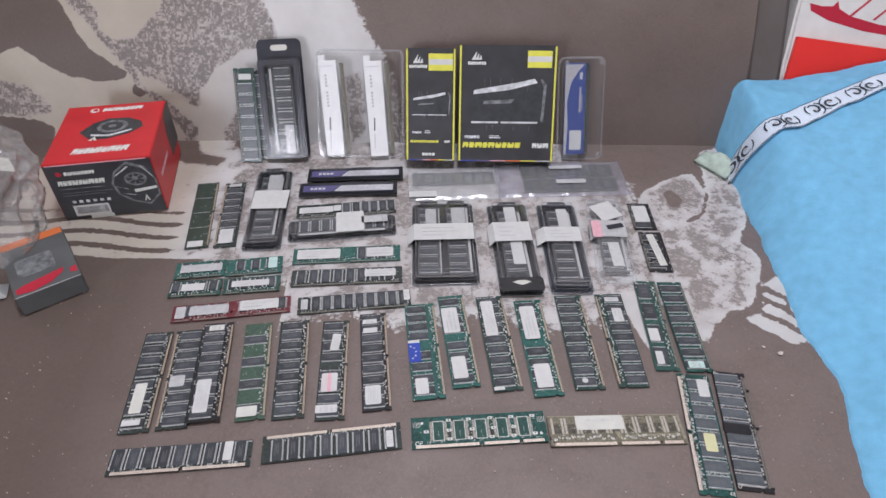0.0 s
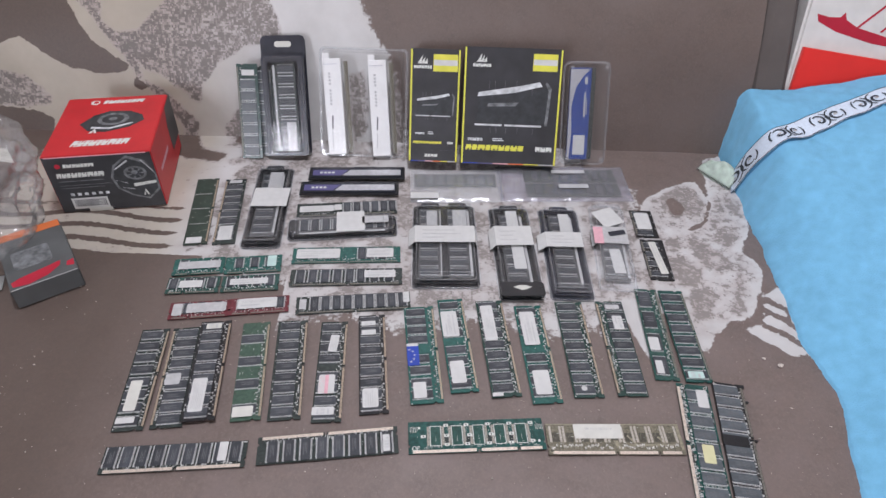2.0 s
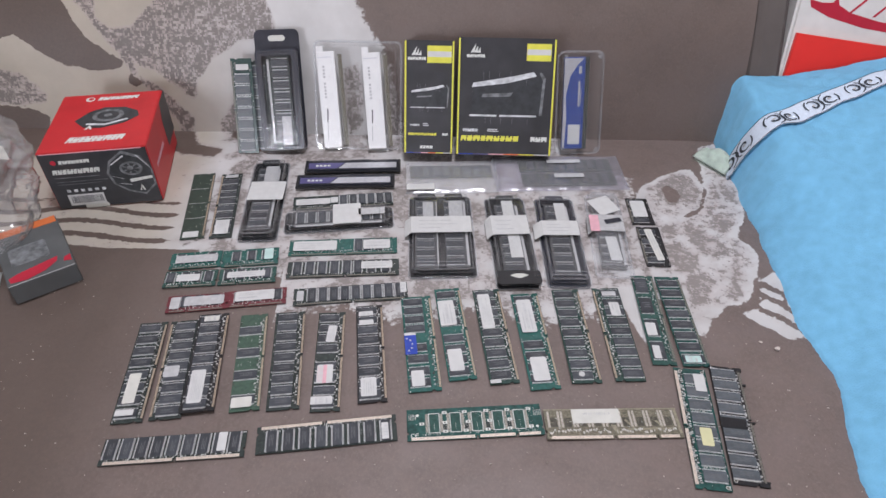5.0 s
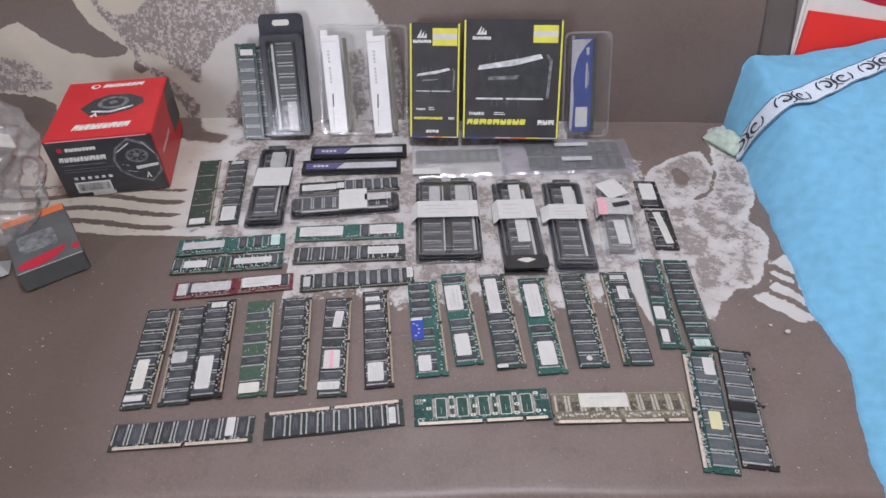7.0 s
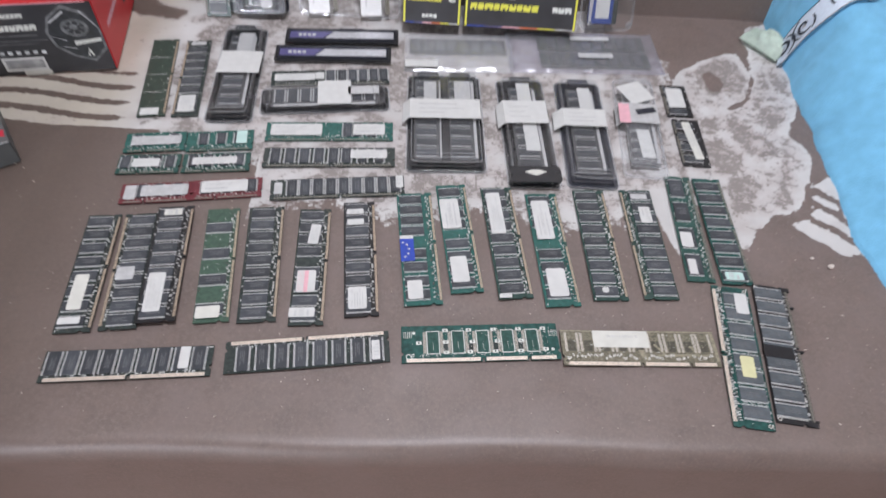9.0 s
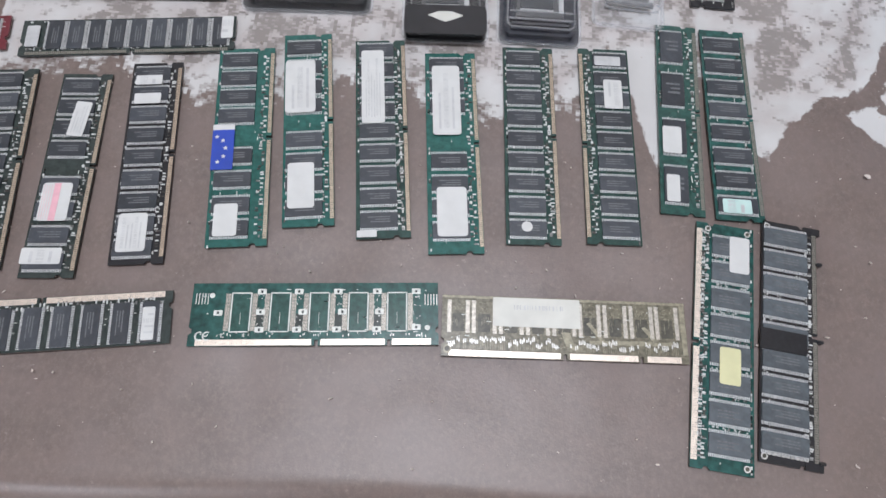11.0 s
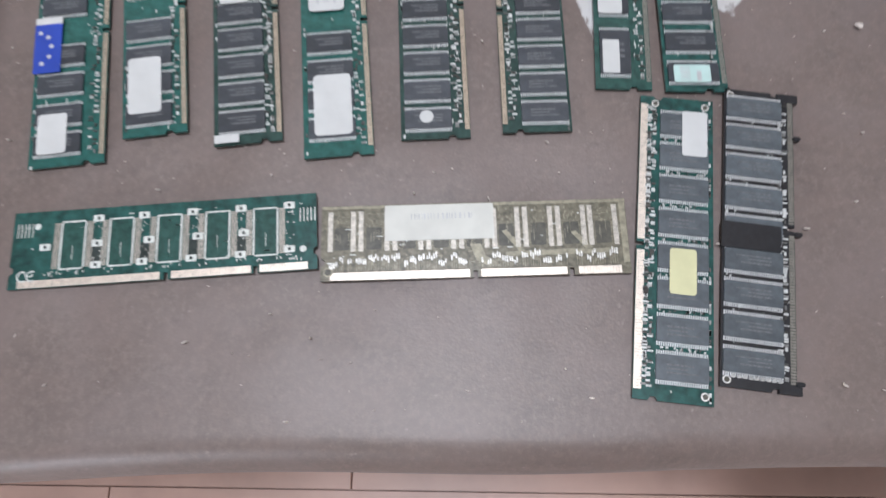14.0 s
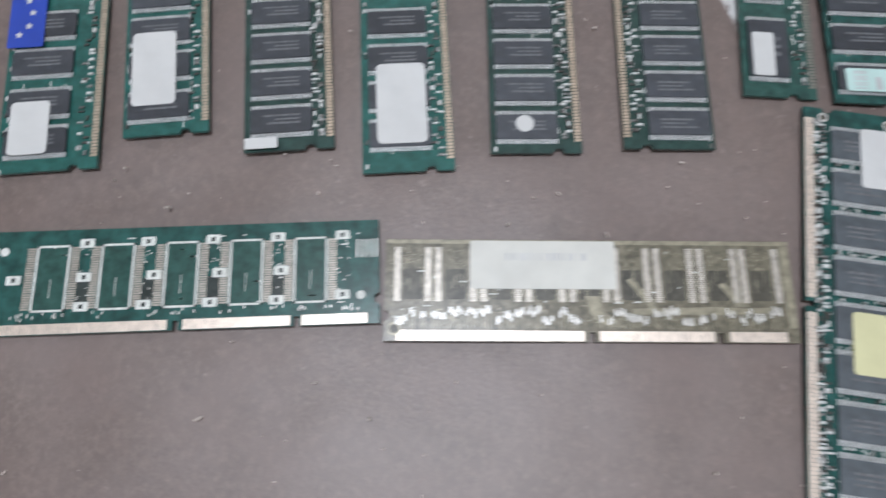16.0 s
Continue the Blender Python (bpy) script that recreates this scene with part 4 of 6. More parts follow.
def olive_board():
    """The brown board seen from its back: rows of solder lands and a large blank label."""
    L, H = 0.130, 0.033
    mod = memory_module("olive brown memory module with a large blank label", (0.1670, 0.4518), 2.3, "B", L, H, "pcb_olive", (), metal="silver", parts=0, keys=(0.50, 0.81),
                        labels=((0.387, 0.255, 0.357, 0.48, LC, 0, 0),))
    top = 0.0013
    strips, lands, tracks, caps = bmesh.new(), bmesh.new(), bmesh.new(), bmesh.new()
    rnd = random.Random(5)

    def at(u, v):
        return (u - 0.5) * L, (0.5 - v) * H

    # two rows of solder lands for each of the chips on the other side, with ragged ends of tracks beside them
    columns = (0.030, 0.105, 0.130, 0.215, 0.241, 0.325, 0.351, 0.432, 0.458, 0.540, 0.566, 0.642, 0.668, 0.750, 0.776, 0.858, 0.881, 0.962)
    for u in columns:
        x, y1 = at(u, 0.08)
        y0 = at(u, 0.62)[1]
        box(strips, x - 0.0008, x + 0.0008, y0, y1, top, top + 0.00008)
        n = 27
        for k in range(n):
            y = y0 + (y1 - y0) * (k + 0.5) / n
            box(lands, x - 0.0011, x + 0.0011, y - 0.0002, y + 0.0002, top, top + 0.00016)
            if rnd.random() < 0.45:
                s, w = rnd.choice((-1, 1)), 0.0006 + 0.0012 * rnd.random()
                box(tracks, x + s * 0.0014 - w / 2, x + s * 0.0014 + w / 2, y - 0.00014, y + 0.00014, top, top + 0.00006)
    # bare dark laminate between the rows, with fine traces and vias above it
    for u in (0.068, 0.172, 0.283, 0.392, 0.500, 0.605, 0.709, 0.817, 0.921):
        x, y = at(u, 0.45)
        part("bare_patch", plate(rounded(0.0066, 0.30 * H, 0.0008, x, y, steps=2), top, top + 0.00004), "pcb_brown", mod)
        for k in range(16):
            x, y = at(u + 0.05 * (rnd.random() - 0.5), 0.10 + 0.20 * rnd.random())
            w, h = rnd.choice(((0.00018, 0.0007), (0.00025, 0.00025), (0.0006, 0.00014)))
            box(tracks, x - w, x + w, y - h, y + h, top, top + 0.00006)
        for k in range(4):
            x, y = at(u + 0.045 * (rnd.random() - 0.5), 0.34 + 0.22 * rnd.random())
            h = 0.0012 + 0.0014 * rnd.random()
            box(tracks, x - 0.0001, x + 0.0001, y - h, y + h, top, top + 0.00007)
    # ground plane showing as a pale border and broad bands
    planes = [[at(0.0, 0.005), at(0.0, 0.045), at(1.0, 0.045), at(1.0, 0.005)],
              [at(0.978, 0.05), at(0.978, 0.86), at(0.998, 0.86), at(0.998, 0.05)],
              [at(0.485, 0.56), at(0.505, 0.78), at(0.545, 0.86), at(0.585, 0.86), at(0.535, 0.72), at(0.52, 0.56)],
              [at(0.60, 0.68), at(0.60, 0.735), at(0.80, 0.735), at(0.90, 0.72), at(0.95, 0.72), at(0.95, 0.66), at(0.88, 0.67), at(0.79, 0.66)],
              [at(0.815, 0.44), at(0.86, 0.66), at(0.885, 0.66), at(0.83, 0.42)], [at(0.59, 0.40), at(0.645, 0.68), at(0.665, 0.68), at(0.605, 0.38)]]
    for o in planes:
        part("ground_plane", plate(o, top, top + 0.0001), "ground_plane", mod)
    # capacitors and resistors above the contacts, upright in pairs
    u = 0.03
    while u < 0.955:
        run = rnd.choice((2, 3, 4, 5))
        v = rnd.choice((0.70, 0.74, 0.78))
        for k in range(run):
            if abs(u - 0.50) > 0.02 and abs(u - 0.81) > 0.012:
                x, y = at(u, v + 0.05 * rnd.random())
                h = 0.0005 + 0.0006 * rnd.random()
                box(caps, x - 0.0003, x + 0.0003, y - h, y + h, top, top + 0.0005)
                box(caps, x - 0.0003, x + 0.0003, y + h + 0.0002, y + h + 0.0006, top, top + 0.0002)
                box(tracks, x - 0.00012, x + 0.00012, at(u, 0.875)[1], y - 0.0012, top, top + 0.00012)
            u += 0.0072
        u += rnd.choice((0.002, 0.005, 0.012))
    for k in range(60):
        x, y = at(0.04 + 0.92 * rnd.random(), 0.64 + 0.20 * rnd.random())
        w, h = rnd.choice(((0.0010, 0.00016), (0.0003, 0.0003), (0.00016, 0.0008)))
        box(tracks, x - w, x + w, y - h, y + h, top, top + 0.00013)
    code, u = [], -0.012
    while u < 0.014:
        w = rnd.choice((0.0003, 0.0005, 0.0008))
        code.append((u - 0.0147, u + w - 0.0147, 0.0095, 0.0120))
        u += w + rnd.choice((0.0005, 0.0009, 0.0014))
    part("bar_code", bars(code, 0.00166, 0.00170), "label_grey", mod)
    ring_part = part("hole_ring", plate(disc(0.0021, -0.4755 * L, -0.385 * H, 18), top, top + 0.0001), "ground_plane", mod)
    part("hole_centre", plate(disc(0.0014, -0.4755 * L, -0.385 * H, 16), top + 0.0001, top + 0.00014), "pcb_brown", ring_part)
    part("land_strip", strips, "land_tan", mod)["kind"] = "stuff"
    part("solder_land", lands, "land_pale", mod)["kind"] = "stuff"
    part("board_track", tracks, "ground_plane", mod)["kind"] = "stuff"
    part("small_component", caps, "land", mod)["kind"] = "stuff"


olive_board()

# small additions on single modules
for mod, x, y in ((green8, 0.0635, 0.0125), (green8, -0.0635, -0.0095), (green8, -0.0635, 0.0125), (black9, 0.0635, 0.0125), (black9, -0.0635, 0.0125)):
    hole = part("hole_ring", plate(disc(0.0017, x, y, 16), 0.0013, 0.00142), "land", mod)
    part("hole_centre", plate(disc(0.0011, x, y, 14), 0.00142, 0.00146), "pcb_brown", hole)
end_parts = bmesh.new()
for k in range(9):
    box(end_parts, -0.0625, -0.0612, -0.009 + 0.0023 * k, -0.0076 + 0.0023 * k, 0.0013, 0.0019)
part("end_component", end_parts, "land", black9)["kind"] = "stuff"
part("solid_chip", plate(rounded(0.0115, 0.0245, 0.0004, -0.003, 0.0035, steps=1), 0.0013, 0.0029), "pcb_black", black9)
for x in (-0.062, 0.0005, 0.045):
    part("guide_peg", plate(rounded(0.0018, 0.0034, 0.0006, x, -0.0162, steps=2), 0.0002, 0.0022), "pcb_black", black9)
for x in (-0.0645, 0.0645):
    part("end_hook", plate([(x - 0.002, -0.017), (x + 0.002, -0.017), (x + 0.002, -0.008), (x - 0.002, -0.008)], 0.0, 0.0016), "pcb_black", black9)
flag = part("starred_sticker", plate(rounded(0.026, 0.0125, 0.0003, steps=1), 0.0028, 0.00295), "blue", eu, "blue sticker with a ring of white stars",
            m=Matrix.Translation((-0.0058, 0.0104, 0)))
part("sticker_edge", bars([(0.0130, 0.0165, -0.0062, 0.0062)], 0.0028, 0.00294), "label", flag)
for i in range(5):
    a = radians(-70 + 38 * i)
    cx, cy = 0.0085 * math.sin(a), 0.0035 - 0.0062 * math.cos(a) + 0.001
    star = [(cx + (0.0015 if k % 2 == 0 else 0.00065) * math.cos(radians(36 * k)), cy + (0.0015 if k % 2 == 0 else 0.00065) * math.sin(radians(36 * k))) for k in range(10)]
    part("star", plate(star, 0.00295, 0.00302), "label", flag)
part("round_dot", plate(disc(0.0031, -0.0560, 0.0038), 0.00275, 0.0029), "label", dotted)
part("pink_stripe", bars([(-0.0322, -0.0094, 0.0008, 0.0044)], 0.00292, 0.00300), "label_pink", pinked)
for k in range(4):
    part("print", bars([(-0.0312, -0.0104, 0.0056 + 0.0013 * k, 0.0058 + 0.0013 * k)], 0.00292, 0.00297), "label_pink", pinked)

# upper part of the seat
plain = memory_module("plain green memory module without chips and a white label", (-0.326, 0.776), 9.5, "R", 0.140, 0.029, "pcb_plain", (),
              labels=((0.945, 0.42, 0.08, 0.66, W, 0, 0),), parts=6)
for k in range(3):
    part("board_line", bars([(-0.030 + 0.032 * k, -0.0293 + 0.032 * k, -0.009, 0.013)], 0.0013, 0.0014), "label_grey", plain)
memory_module("dark memory module on cream cloth with a printed label", (-0.289, 0.778), 8.0, "L", 0.138, 0.028, "pcb_dark", even(8, 0.14, 0.90), chip_b=0.5,
              labels=((0.055, 0.52, 0.05, 0.60, G2, 0, 1), (0.86, 0.50, 0.20, 0.62, W, 0, 5)))
memory_module("dark green memory module with one long and one small label", (-0.135, 0.790), 7.5, "B", 0.133, 0.027, "pcb_dark", (0.50, 0.60, 0.69, 0.78, 0.87, 0.955), chip_b=0.45,
              labels=((0.20, 0.50, 0.34, 0.46, W, 0, 3), (0.41, 0.45, 0.075, 0.44, W, 0, 0)), metal="dull")
memory_module("green memory module with a long and a short white label", (-0.123, 0.698), 4.5, "B", 0.133, 0.028, "pcb_teal", (0.64, 0.72, 0.83), chip_b=0.45,
              labels=((0.24, 0.46, 0.40, 0.62, W, 0, 3), (0.81, 0.46, 0.25, 0.60, W, 0, 2)), metal="dull")
memory_module("dark memory module with chips and a white label", (-0.118, 0.659), 4.5, "B", 0.133, 0.027, "pcb_dark", (0.09, 0.20, 0.31, 0.42, 0.53, 0.63, 0.75, 0.88), chip_b=0.45,
              labels=((0.80, 0.40, 0.28, 0.46, W, 0, 2),), metal="dull")
memory_module("dark green memory module with a small square label", (-0.104, 0.617), 7.0, "B", 0.130, 0.026, "pcb_dark", even(9, 0.16, 0.93), chip_b=0.46,
              labels=((0.965, 0.36, 0.055, 0.64, W, 0, 2), (0.06, 0.5, 0.06, 0.6, G2, 0, 2)), metal="dull")
SO = "laptop memory modules"
for text, at, turn, ln, h, pcb, chips, labs in (
        ("small green laptop memory module with a printed label", (-0.297, 0.668), 8, 0.060, 0.028, "pcb_teal", (0.2, 0.8), ((0.52, 0.48, 0.82, 0.46, G2, 0, 3),)),
        ("small green laptop memory module with a pale square label", (-0.233, 0.675), 8, 0.067, 0.029, "pcb_teal", (0.25, 0.52, 0.78), ((0.83, 0.42, 0.16, 0.66, "label_mint", 0, 0),)),
        ("small green laptop memory module with an oblong label", (-0.294, 0.636), 6, 0.060, 0.026, "pcb_green", (0.12, 0.40, 0.62, 0.84), ((0.46, 0.50, 0.44, 0.44, W, 0, 0),)),
        ("small green laptop memory module with a long white label", (-0.229, 0.643), 7, 0.066, 0.026, "pcb_green", (0.16, 0.38, 0.62, 0.84), ((0.48, 0.46, 0.66, 0.38, W, 0, 2),)),
        ("small red laptop memory module with a printed label", (-0.275, 0.598), 8, 0.066, 0.025, "pcb_red", (0.3, 0.52, 0.8), ((0.62, 0.46, 0.66, 0.56, G2, 0, 3), (0.14, 0.5, 0.16, 0.72, G2, 0, 3))),
        ("small red laptop memory module with a white label", (-0.210, 0.608), 8.5, 0.066, 0.025, "pcb_red", (0.2, 0.5, 0.85), ((0.47, 0.42, 0.66, 0.62, W, 0, 2),)),
):
    memory_module(text, at, turn, "B", ln, h, pcb, chips, chip=(0.0115, 0.0165), labels=labs, parts=18, group=SO, keys=(0.34,), metal="dull")
for text, at, turn, ln, labs in (("small dark laptop memory module with a white label", (0.262, 0.781), 0, 0.055, ((0.44, 0.46, 0.62, 0.66, W, 0, 0),)),
                                 ("small dark laptop memory module with a slanting label strip", (0.264, 0.711), -1, 0.074, ((0.48, 0.55, 0.80, 0.32, LC, 6, 2),))):
    memory_module(text, at, turn, "L", ln, 0.029, "pcb_black", (0.16, 0.40, 0.62, 0.86), chip=(0.0105, 0.020), labels=labs, parts=18, group=SO, keys=(0.34,), metal="dull")


# ---- blister packs lying on the seat ----
def cover_shell(w, h, z0, z1, r, taper=0.004):
    """A clear lid: a wide flange, sloping walls and a flat top, open below."""
    bm = bmesh.new()
    rings = [(w, h, z0), (w - 0.006, h - 0.006, z0 + 0.0003), (w - 0.007, h - 0.007, z0 + 0.0018), (w - 0.007 - taper, h - 0.007 - taper, z1 - 0.001), (w - 0.009 - taper, h - 0.009 - taper, z1)]
    loops = [[bm.verts.new((x, y, z)) for x, y in rounded(a, b, r)] for a, b, z in rings]
    n = len(loops[0])
    for a, b in zip(loops, loops[1:]):
        for i in range(n):
            bm.faces.new((a[i], a[(i + 1) % n], b[(i + 1) % n], b[i]))
    bm.faces.new(loops[-1])
    for f in bm.faces:
        f.smooth = False
    return bm


def inner_board(pack, cx, cy, z, length, height, chips, pcb="pcb_dark", contact=-1):
    """A board lying lengthwise (along y) inside a pack, with its chips."""
    board = part("circuit_board", plate([(cx - height / 2, cy - length / 2), (cx + height / 2, cy - length / 2), (cx + height / 2, cy + length / 2), (cx - height / 2, cy + length / 2)], z, z + 0.0013), pcb, pack)
    part("contact_edge", bars([(cx + contact * height * 0.5 - (0.003 if contact > 0 else 0), cx + contact * height * 0.5 + (0.003 if contact < 0 else 0), cy - length * 0.47, cy + length * 0.47)],
                              z + 0.0013, z + 0.00137), "label_grey", board)
    body, leads, mark = chip_meshes(0.0128, height * 0.70)
    for a in chips:
        c = part_of("chip", body, pack, m=Matrix.Translation((cx - contact * height * 0.07, cy + (0.5 - a) * length, z + 0.0013)) @ pose(0, 0, 0, 0, 0, 90))
        part_of("lead_frame", leads, c)
        part_of("lead_frame", leads, c, m=pose(0, 0, 0, 0, 0, 180))
    return board


def blister(label, m, w, h, tray, boards, depth=0.011, band=None, strips=(), hole=None, lid="clear", group="blister packs", name="blister_pack", tray_floor=True):
    """A clamshell pack, w across and h along, with boards inside, a paper band round it and labels."""
    pack = thing(name, m, label, "blister pack", group)
    if tray_floor:
        part("tray", plate(rounded(w - 0.003, h - 0.003, 0.005), 0.0, 0.0014), tray, pack)
        bm = bmesh.new()
        ring(bm, rounded(w - 0.010, h - 0.010, 0.004), rounded(w - 0.015, h - 0.015, 0.003), 0.0014, depth * 0.45)
        part("tray_rim", bm, tray, pack)
        # ribs pressed into the tray ends
        for s in (-1, 1):
            for k in range(3):
                y = s * (h / 2 - 0.009 - 0.0042 * k)
                part("tray_rib", plate(rounded(w * 0.70, 0.0020, 0.0009, 0, y), 0.0014, depth * (0.60 - 0.08 * k), 0.0006), tray, pack)
    bm = bmesh.new()
    ring(bm, rounded(w, h, 0.006), rounded(w - 0.004, h - 0.004, 0.005), 0.0, 0.0016)
    part("flange", bm, lid if not tray_floor else "milky", pack)
    # milky ring added as the bright highlight round the raised lid, and stepped ribs at its ends
    bm = bmesh.new()
    ring(bm, rounded(w - 0.0115, h - 0.0115, 0.0045), rounded(w - 0.0129, h - 0.0129, 0.004), depth - 0.0008, depth + 0.0003)
    part("lid_highlight", bm, "milky", pack)
    for s, k in ((-1, 0), (-1, 1), (1, 0)):
        part("lid_rib", plate(rounded(w * 0.74, 0.0012, 0.0005, 0, s * (h / 2 - 0.012 - 0.006 * k), steps=2), depth, depth + 0.0007, 0.0003), "milky", pack)
    n = len(boards)
    if n == 2:
        part("tray_divider", plate(rounded(0.009, h - 0.018, 0.002), 0.0014, depth * 0.62, 0.001), tray, pack)
    for i, (chips, contact, pcb) in enumerate(boards):
        cx = (i - (n - 1) / 2) * (w - 0.012) / max(n, 1)
        inner_board(pack, cx, 0, 0.0048, min(0.1335, h - 0.026), 0.030, chips, pcb, contact)
        if tray_floor:
            part("cavity_head", plate(rounded(0.024, 0.010, 0.003, cx, h / 2 - 0.0085), 0.0014, depth - 0.001, 0.0012), tray, pack)
    part("clear_lid", cover_shell(w - 0.002, h - 0.002, 0.0016, depth, 0.005), lid, pack)
    if hole:
        part("hang_tab", plate(rounded(w - 0.004, 0.022, 0.004, 0, hole - 0.003), 0.0106, 0.0118), tray, pack)
        part("hanging_hole", plate([(-0.011, hole), (-0.004, hole - 0.0035), (0, hole - 0.005), (0.004, hole - 0.0035), (0.011, hole), (0.004, hole + 0.003), (-0.004, hole + 0.003)], 0.0118, 0.0120), "label_cream", pack)
    if band:
        a0, a1, over, mat = band
        y1, y0 = h * (0.5 - a0), h * (0.5 - a1)
        x = w / 2 - 0.004
        bm = bmesh.new()
        prof = [(-x - 0.002 - over, 0.003), (-x, depth + 0.0004), (x, depth + 0.0006), (x + 0.0025, 0.003)]
        t = 0.0004
        rows4 = [[bm.verts.new((px, y, pz + dz)) for px, pz in prof] for y, dz in ((y0, 0), (y1, 0), (y1, t), (y0, t))]
        for r0, r1 in zip(rows4, rows4[1:] + rows4[:1]):
            for i in range(3):
                bm.faces.new((r0[i], r1[i], r1[i + 1], r0[i + 1]))
        for i in (0, 3):
            bm.faces.new([r[i] for r in rows4])
        bmesh.ops.recalc_face_normals(bm, faces=bm.faces[:])
        b = part("paper_band", bm, mat, pack, "white paper band")
        rnd = random.Random(label)
        rows = []
        for k in range(3):
            yy = y0 + (y1 - y0) * (0.28 + 0.22 * k)
            rows.append((-x * 0.75, -x * 0.75 + x * (0.7 + 0.6 * rnd.random()), yy - 0.0007, yy + 0.0007))
        part("print", bars(rows, depth + 0.0010, depth + 0.0011), "label_grey", b)
    for cx, a, sw, sh, mat, tilt, z in strips:
        part("label", plate(rounded(sw, sh, 0.0008, steps=2), z, z + 0.0002), mat, pack, m=pose(cx, h * (0.5 - a), 0, 0, 0, tilt))
    return pack


half = (0.56, 0.66, 0.76, 0.86)
full = even(8, 0.08, 0.92)
blister("black double blister pack with two modules and white paper band", pose(-0.002, 0.724, 0, 0, 0, 2.8), 0.084, 0.158, "tray", ((full, 1, "pcb_pale"), (full, 1, "pcb_pale")),
        band=(0.345, 0.545, 0.006, "label"), strips=((-0.016, 0.22, 0.014, 0.030, "label_grey", 0, 0.0080), (0.020, 0.22, 0.018, 0.034, "label_grey", 0, 0.0080)))
blister("black blister pack with white paper band and long label", pose(0.086, 0.716, 0, 0, 0, 3.5), 0.055, 0.172, "tray", ((full, 1, "pcb_pale"),),
        band=(0.285, 0.50, 0.005, "label"), strips=((0.002, 0.19, 0.015, 0.040, "label", 0, 0.0080), (0.003, 0.60, 0.015, 0.044, "label", 0, 0.0080)), hole=-0.074)
blister("black blister pack with folded white paper band", pose(0.149, 0.718, 0, 0, 0, 0.8), 0.054, 0.170, "tray_navy", ((full, 1, "pcb_pale"),),
        band=(0.345, 0.51, 0.008, "label"), strips=((0.005, 0.22, 0.014, 0.040, "label", 0, 0.0080),))
blister("clear blister pack with pink paper and white labels", pose(0.211, 0.733, 0, 0, 0, -3.0), 0.047, 0.162, "tray", ((even(4, 0.56, 0.9), 1, "pcb_pale"),), tray_floor=False, lid="milky",
        band=(0.34, 0.54, 0.004, "label_grey"), strips=((-0.002, 0.22, 0.030, 0.034, "label", 28, 0.0115), (-0.018, 0.46, 0.012, 0.032, "label_pink", 0, 0.0125), (0.002, 0.72, 0.014, 0.044, "label", 4, 0.0080),
                                                        (0.006, 0.42, 0.022, 0.008, "tray_navy", 18, 0.0128)))
blister("black blister pack with wide white label across it", pose(-0.240, 0.789, 0, 0, 0, 5.2), 0.052, 0.172, "tray", ((full, 1, "pcb_pale"),),
        strips=((0.003, 0.46, 0.047, 0.040, "label", -2, 0.0112), (0.004, 0.22, 0.018, 0.040, "label_grey", 0, 0.0080)))
blister("smoky blister pack lying crosswise with a square label", pose(-0.135, 0.749, 0, 0, 0, 97.5), 0.043, 0.142, "tray", ((full, -1, "pcb_pale"),), depth=0.010,
        strips=((0.002, 0.575, 0.040, 0.036, "label", 0, 0.0102), (0.004, 0.80, 0.013, 0.034, "label_grey", 0, 0.0102)))


# ---- modules with heat spreaders ----
def spreader_stick(label, at, turn):
    ob = thing("heatsink_module", pose(at[0], at[1], 0, 0, 0, turn), label, "memory module", "modules with heat spreaders")
    part("circuit_board", plate(rounded(0.136, 0.030, 0.0008, steps=1), 0.0028, 0.0042), "pcb_black", ob)
    part("spreader", plate([(-0.064, -0.011), (0.064, -0.011), (0.064, 0.009), (0.030, 0.009), (0.026, 0.0125), (-0.004, 0.0125), (-0.008, 0.009), (-0.064, 0.009)], 0.0, 0.0068, 0.0008), "tray_navy", ob)
    part("violet_panel", plate([(-0.062, -0.009), (-0.022, -0.009), (-0.012, 0.004), (-0.062, 0.004)], 0.0068, 0.0071), "purple", ob)
    part("silver_panel", plate([(-0.020, -0.009), (0.062, -0.009), (0.062, 0.004), (-0.010, 0.004)], 0.0068, 0.0071), "brushed", ob)
    mark = bmesh.new()
    for k in range(4):
        box(mark, -0.052 + 0.0055 * k, -0.0482 + 0.0055 * k, -0.0045, -0.0005, 0.0071, 0.0072)
    part("printed_mark", mark, "silk", ob)
    for k in range(5):
        part("fin_slot", bars([(-0.002 + 0.006 * k, 0.002 + 0.006 * k, 0.0095, 0.0115)], 0.0068, 0.0070), "pcb_black", ob)


spreader_stick("memory stick in violet and silver heat spreader, at the back", (-0.131, 0.868), 4.0)
spreader_stick("memory stick in violet and silver heat spreader, at the front", (-0.137, 0.832), 3.8)


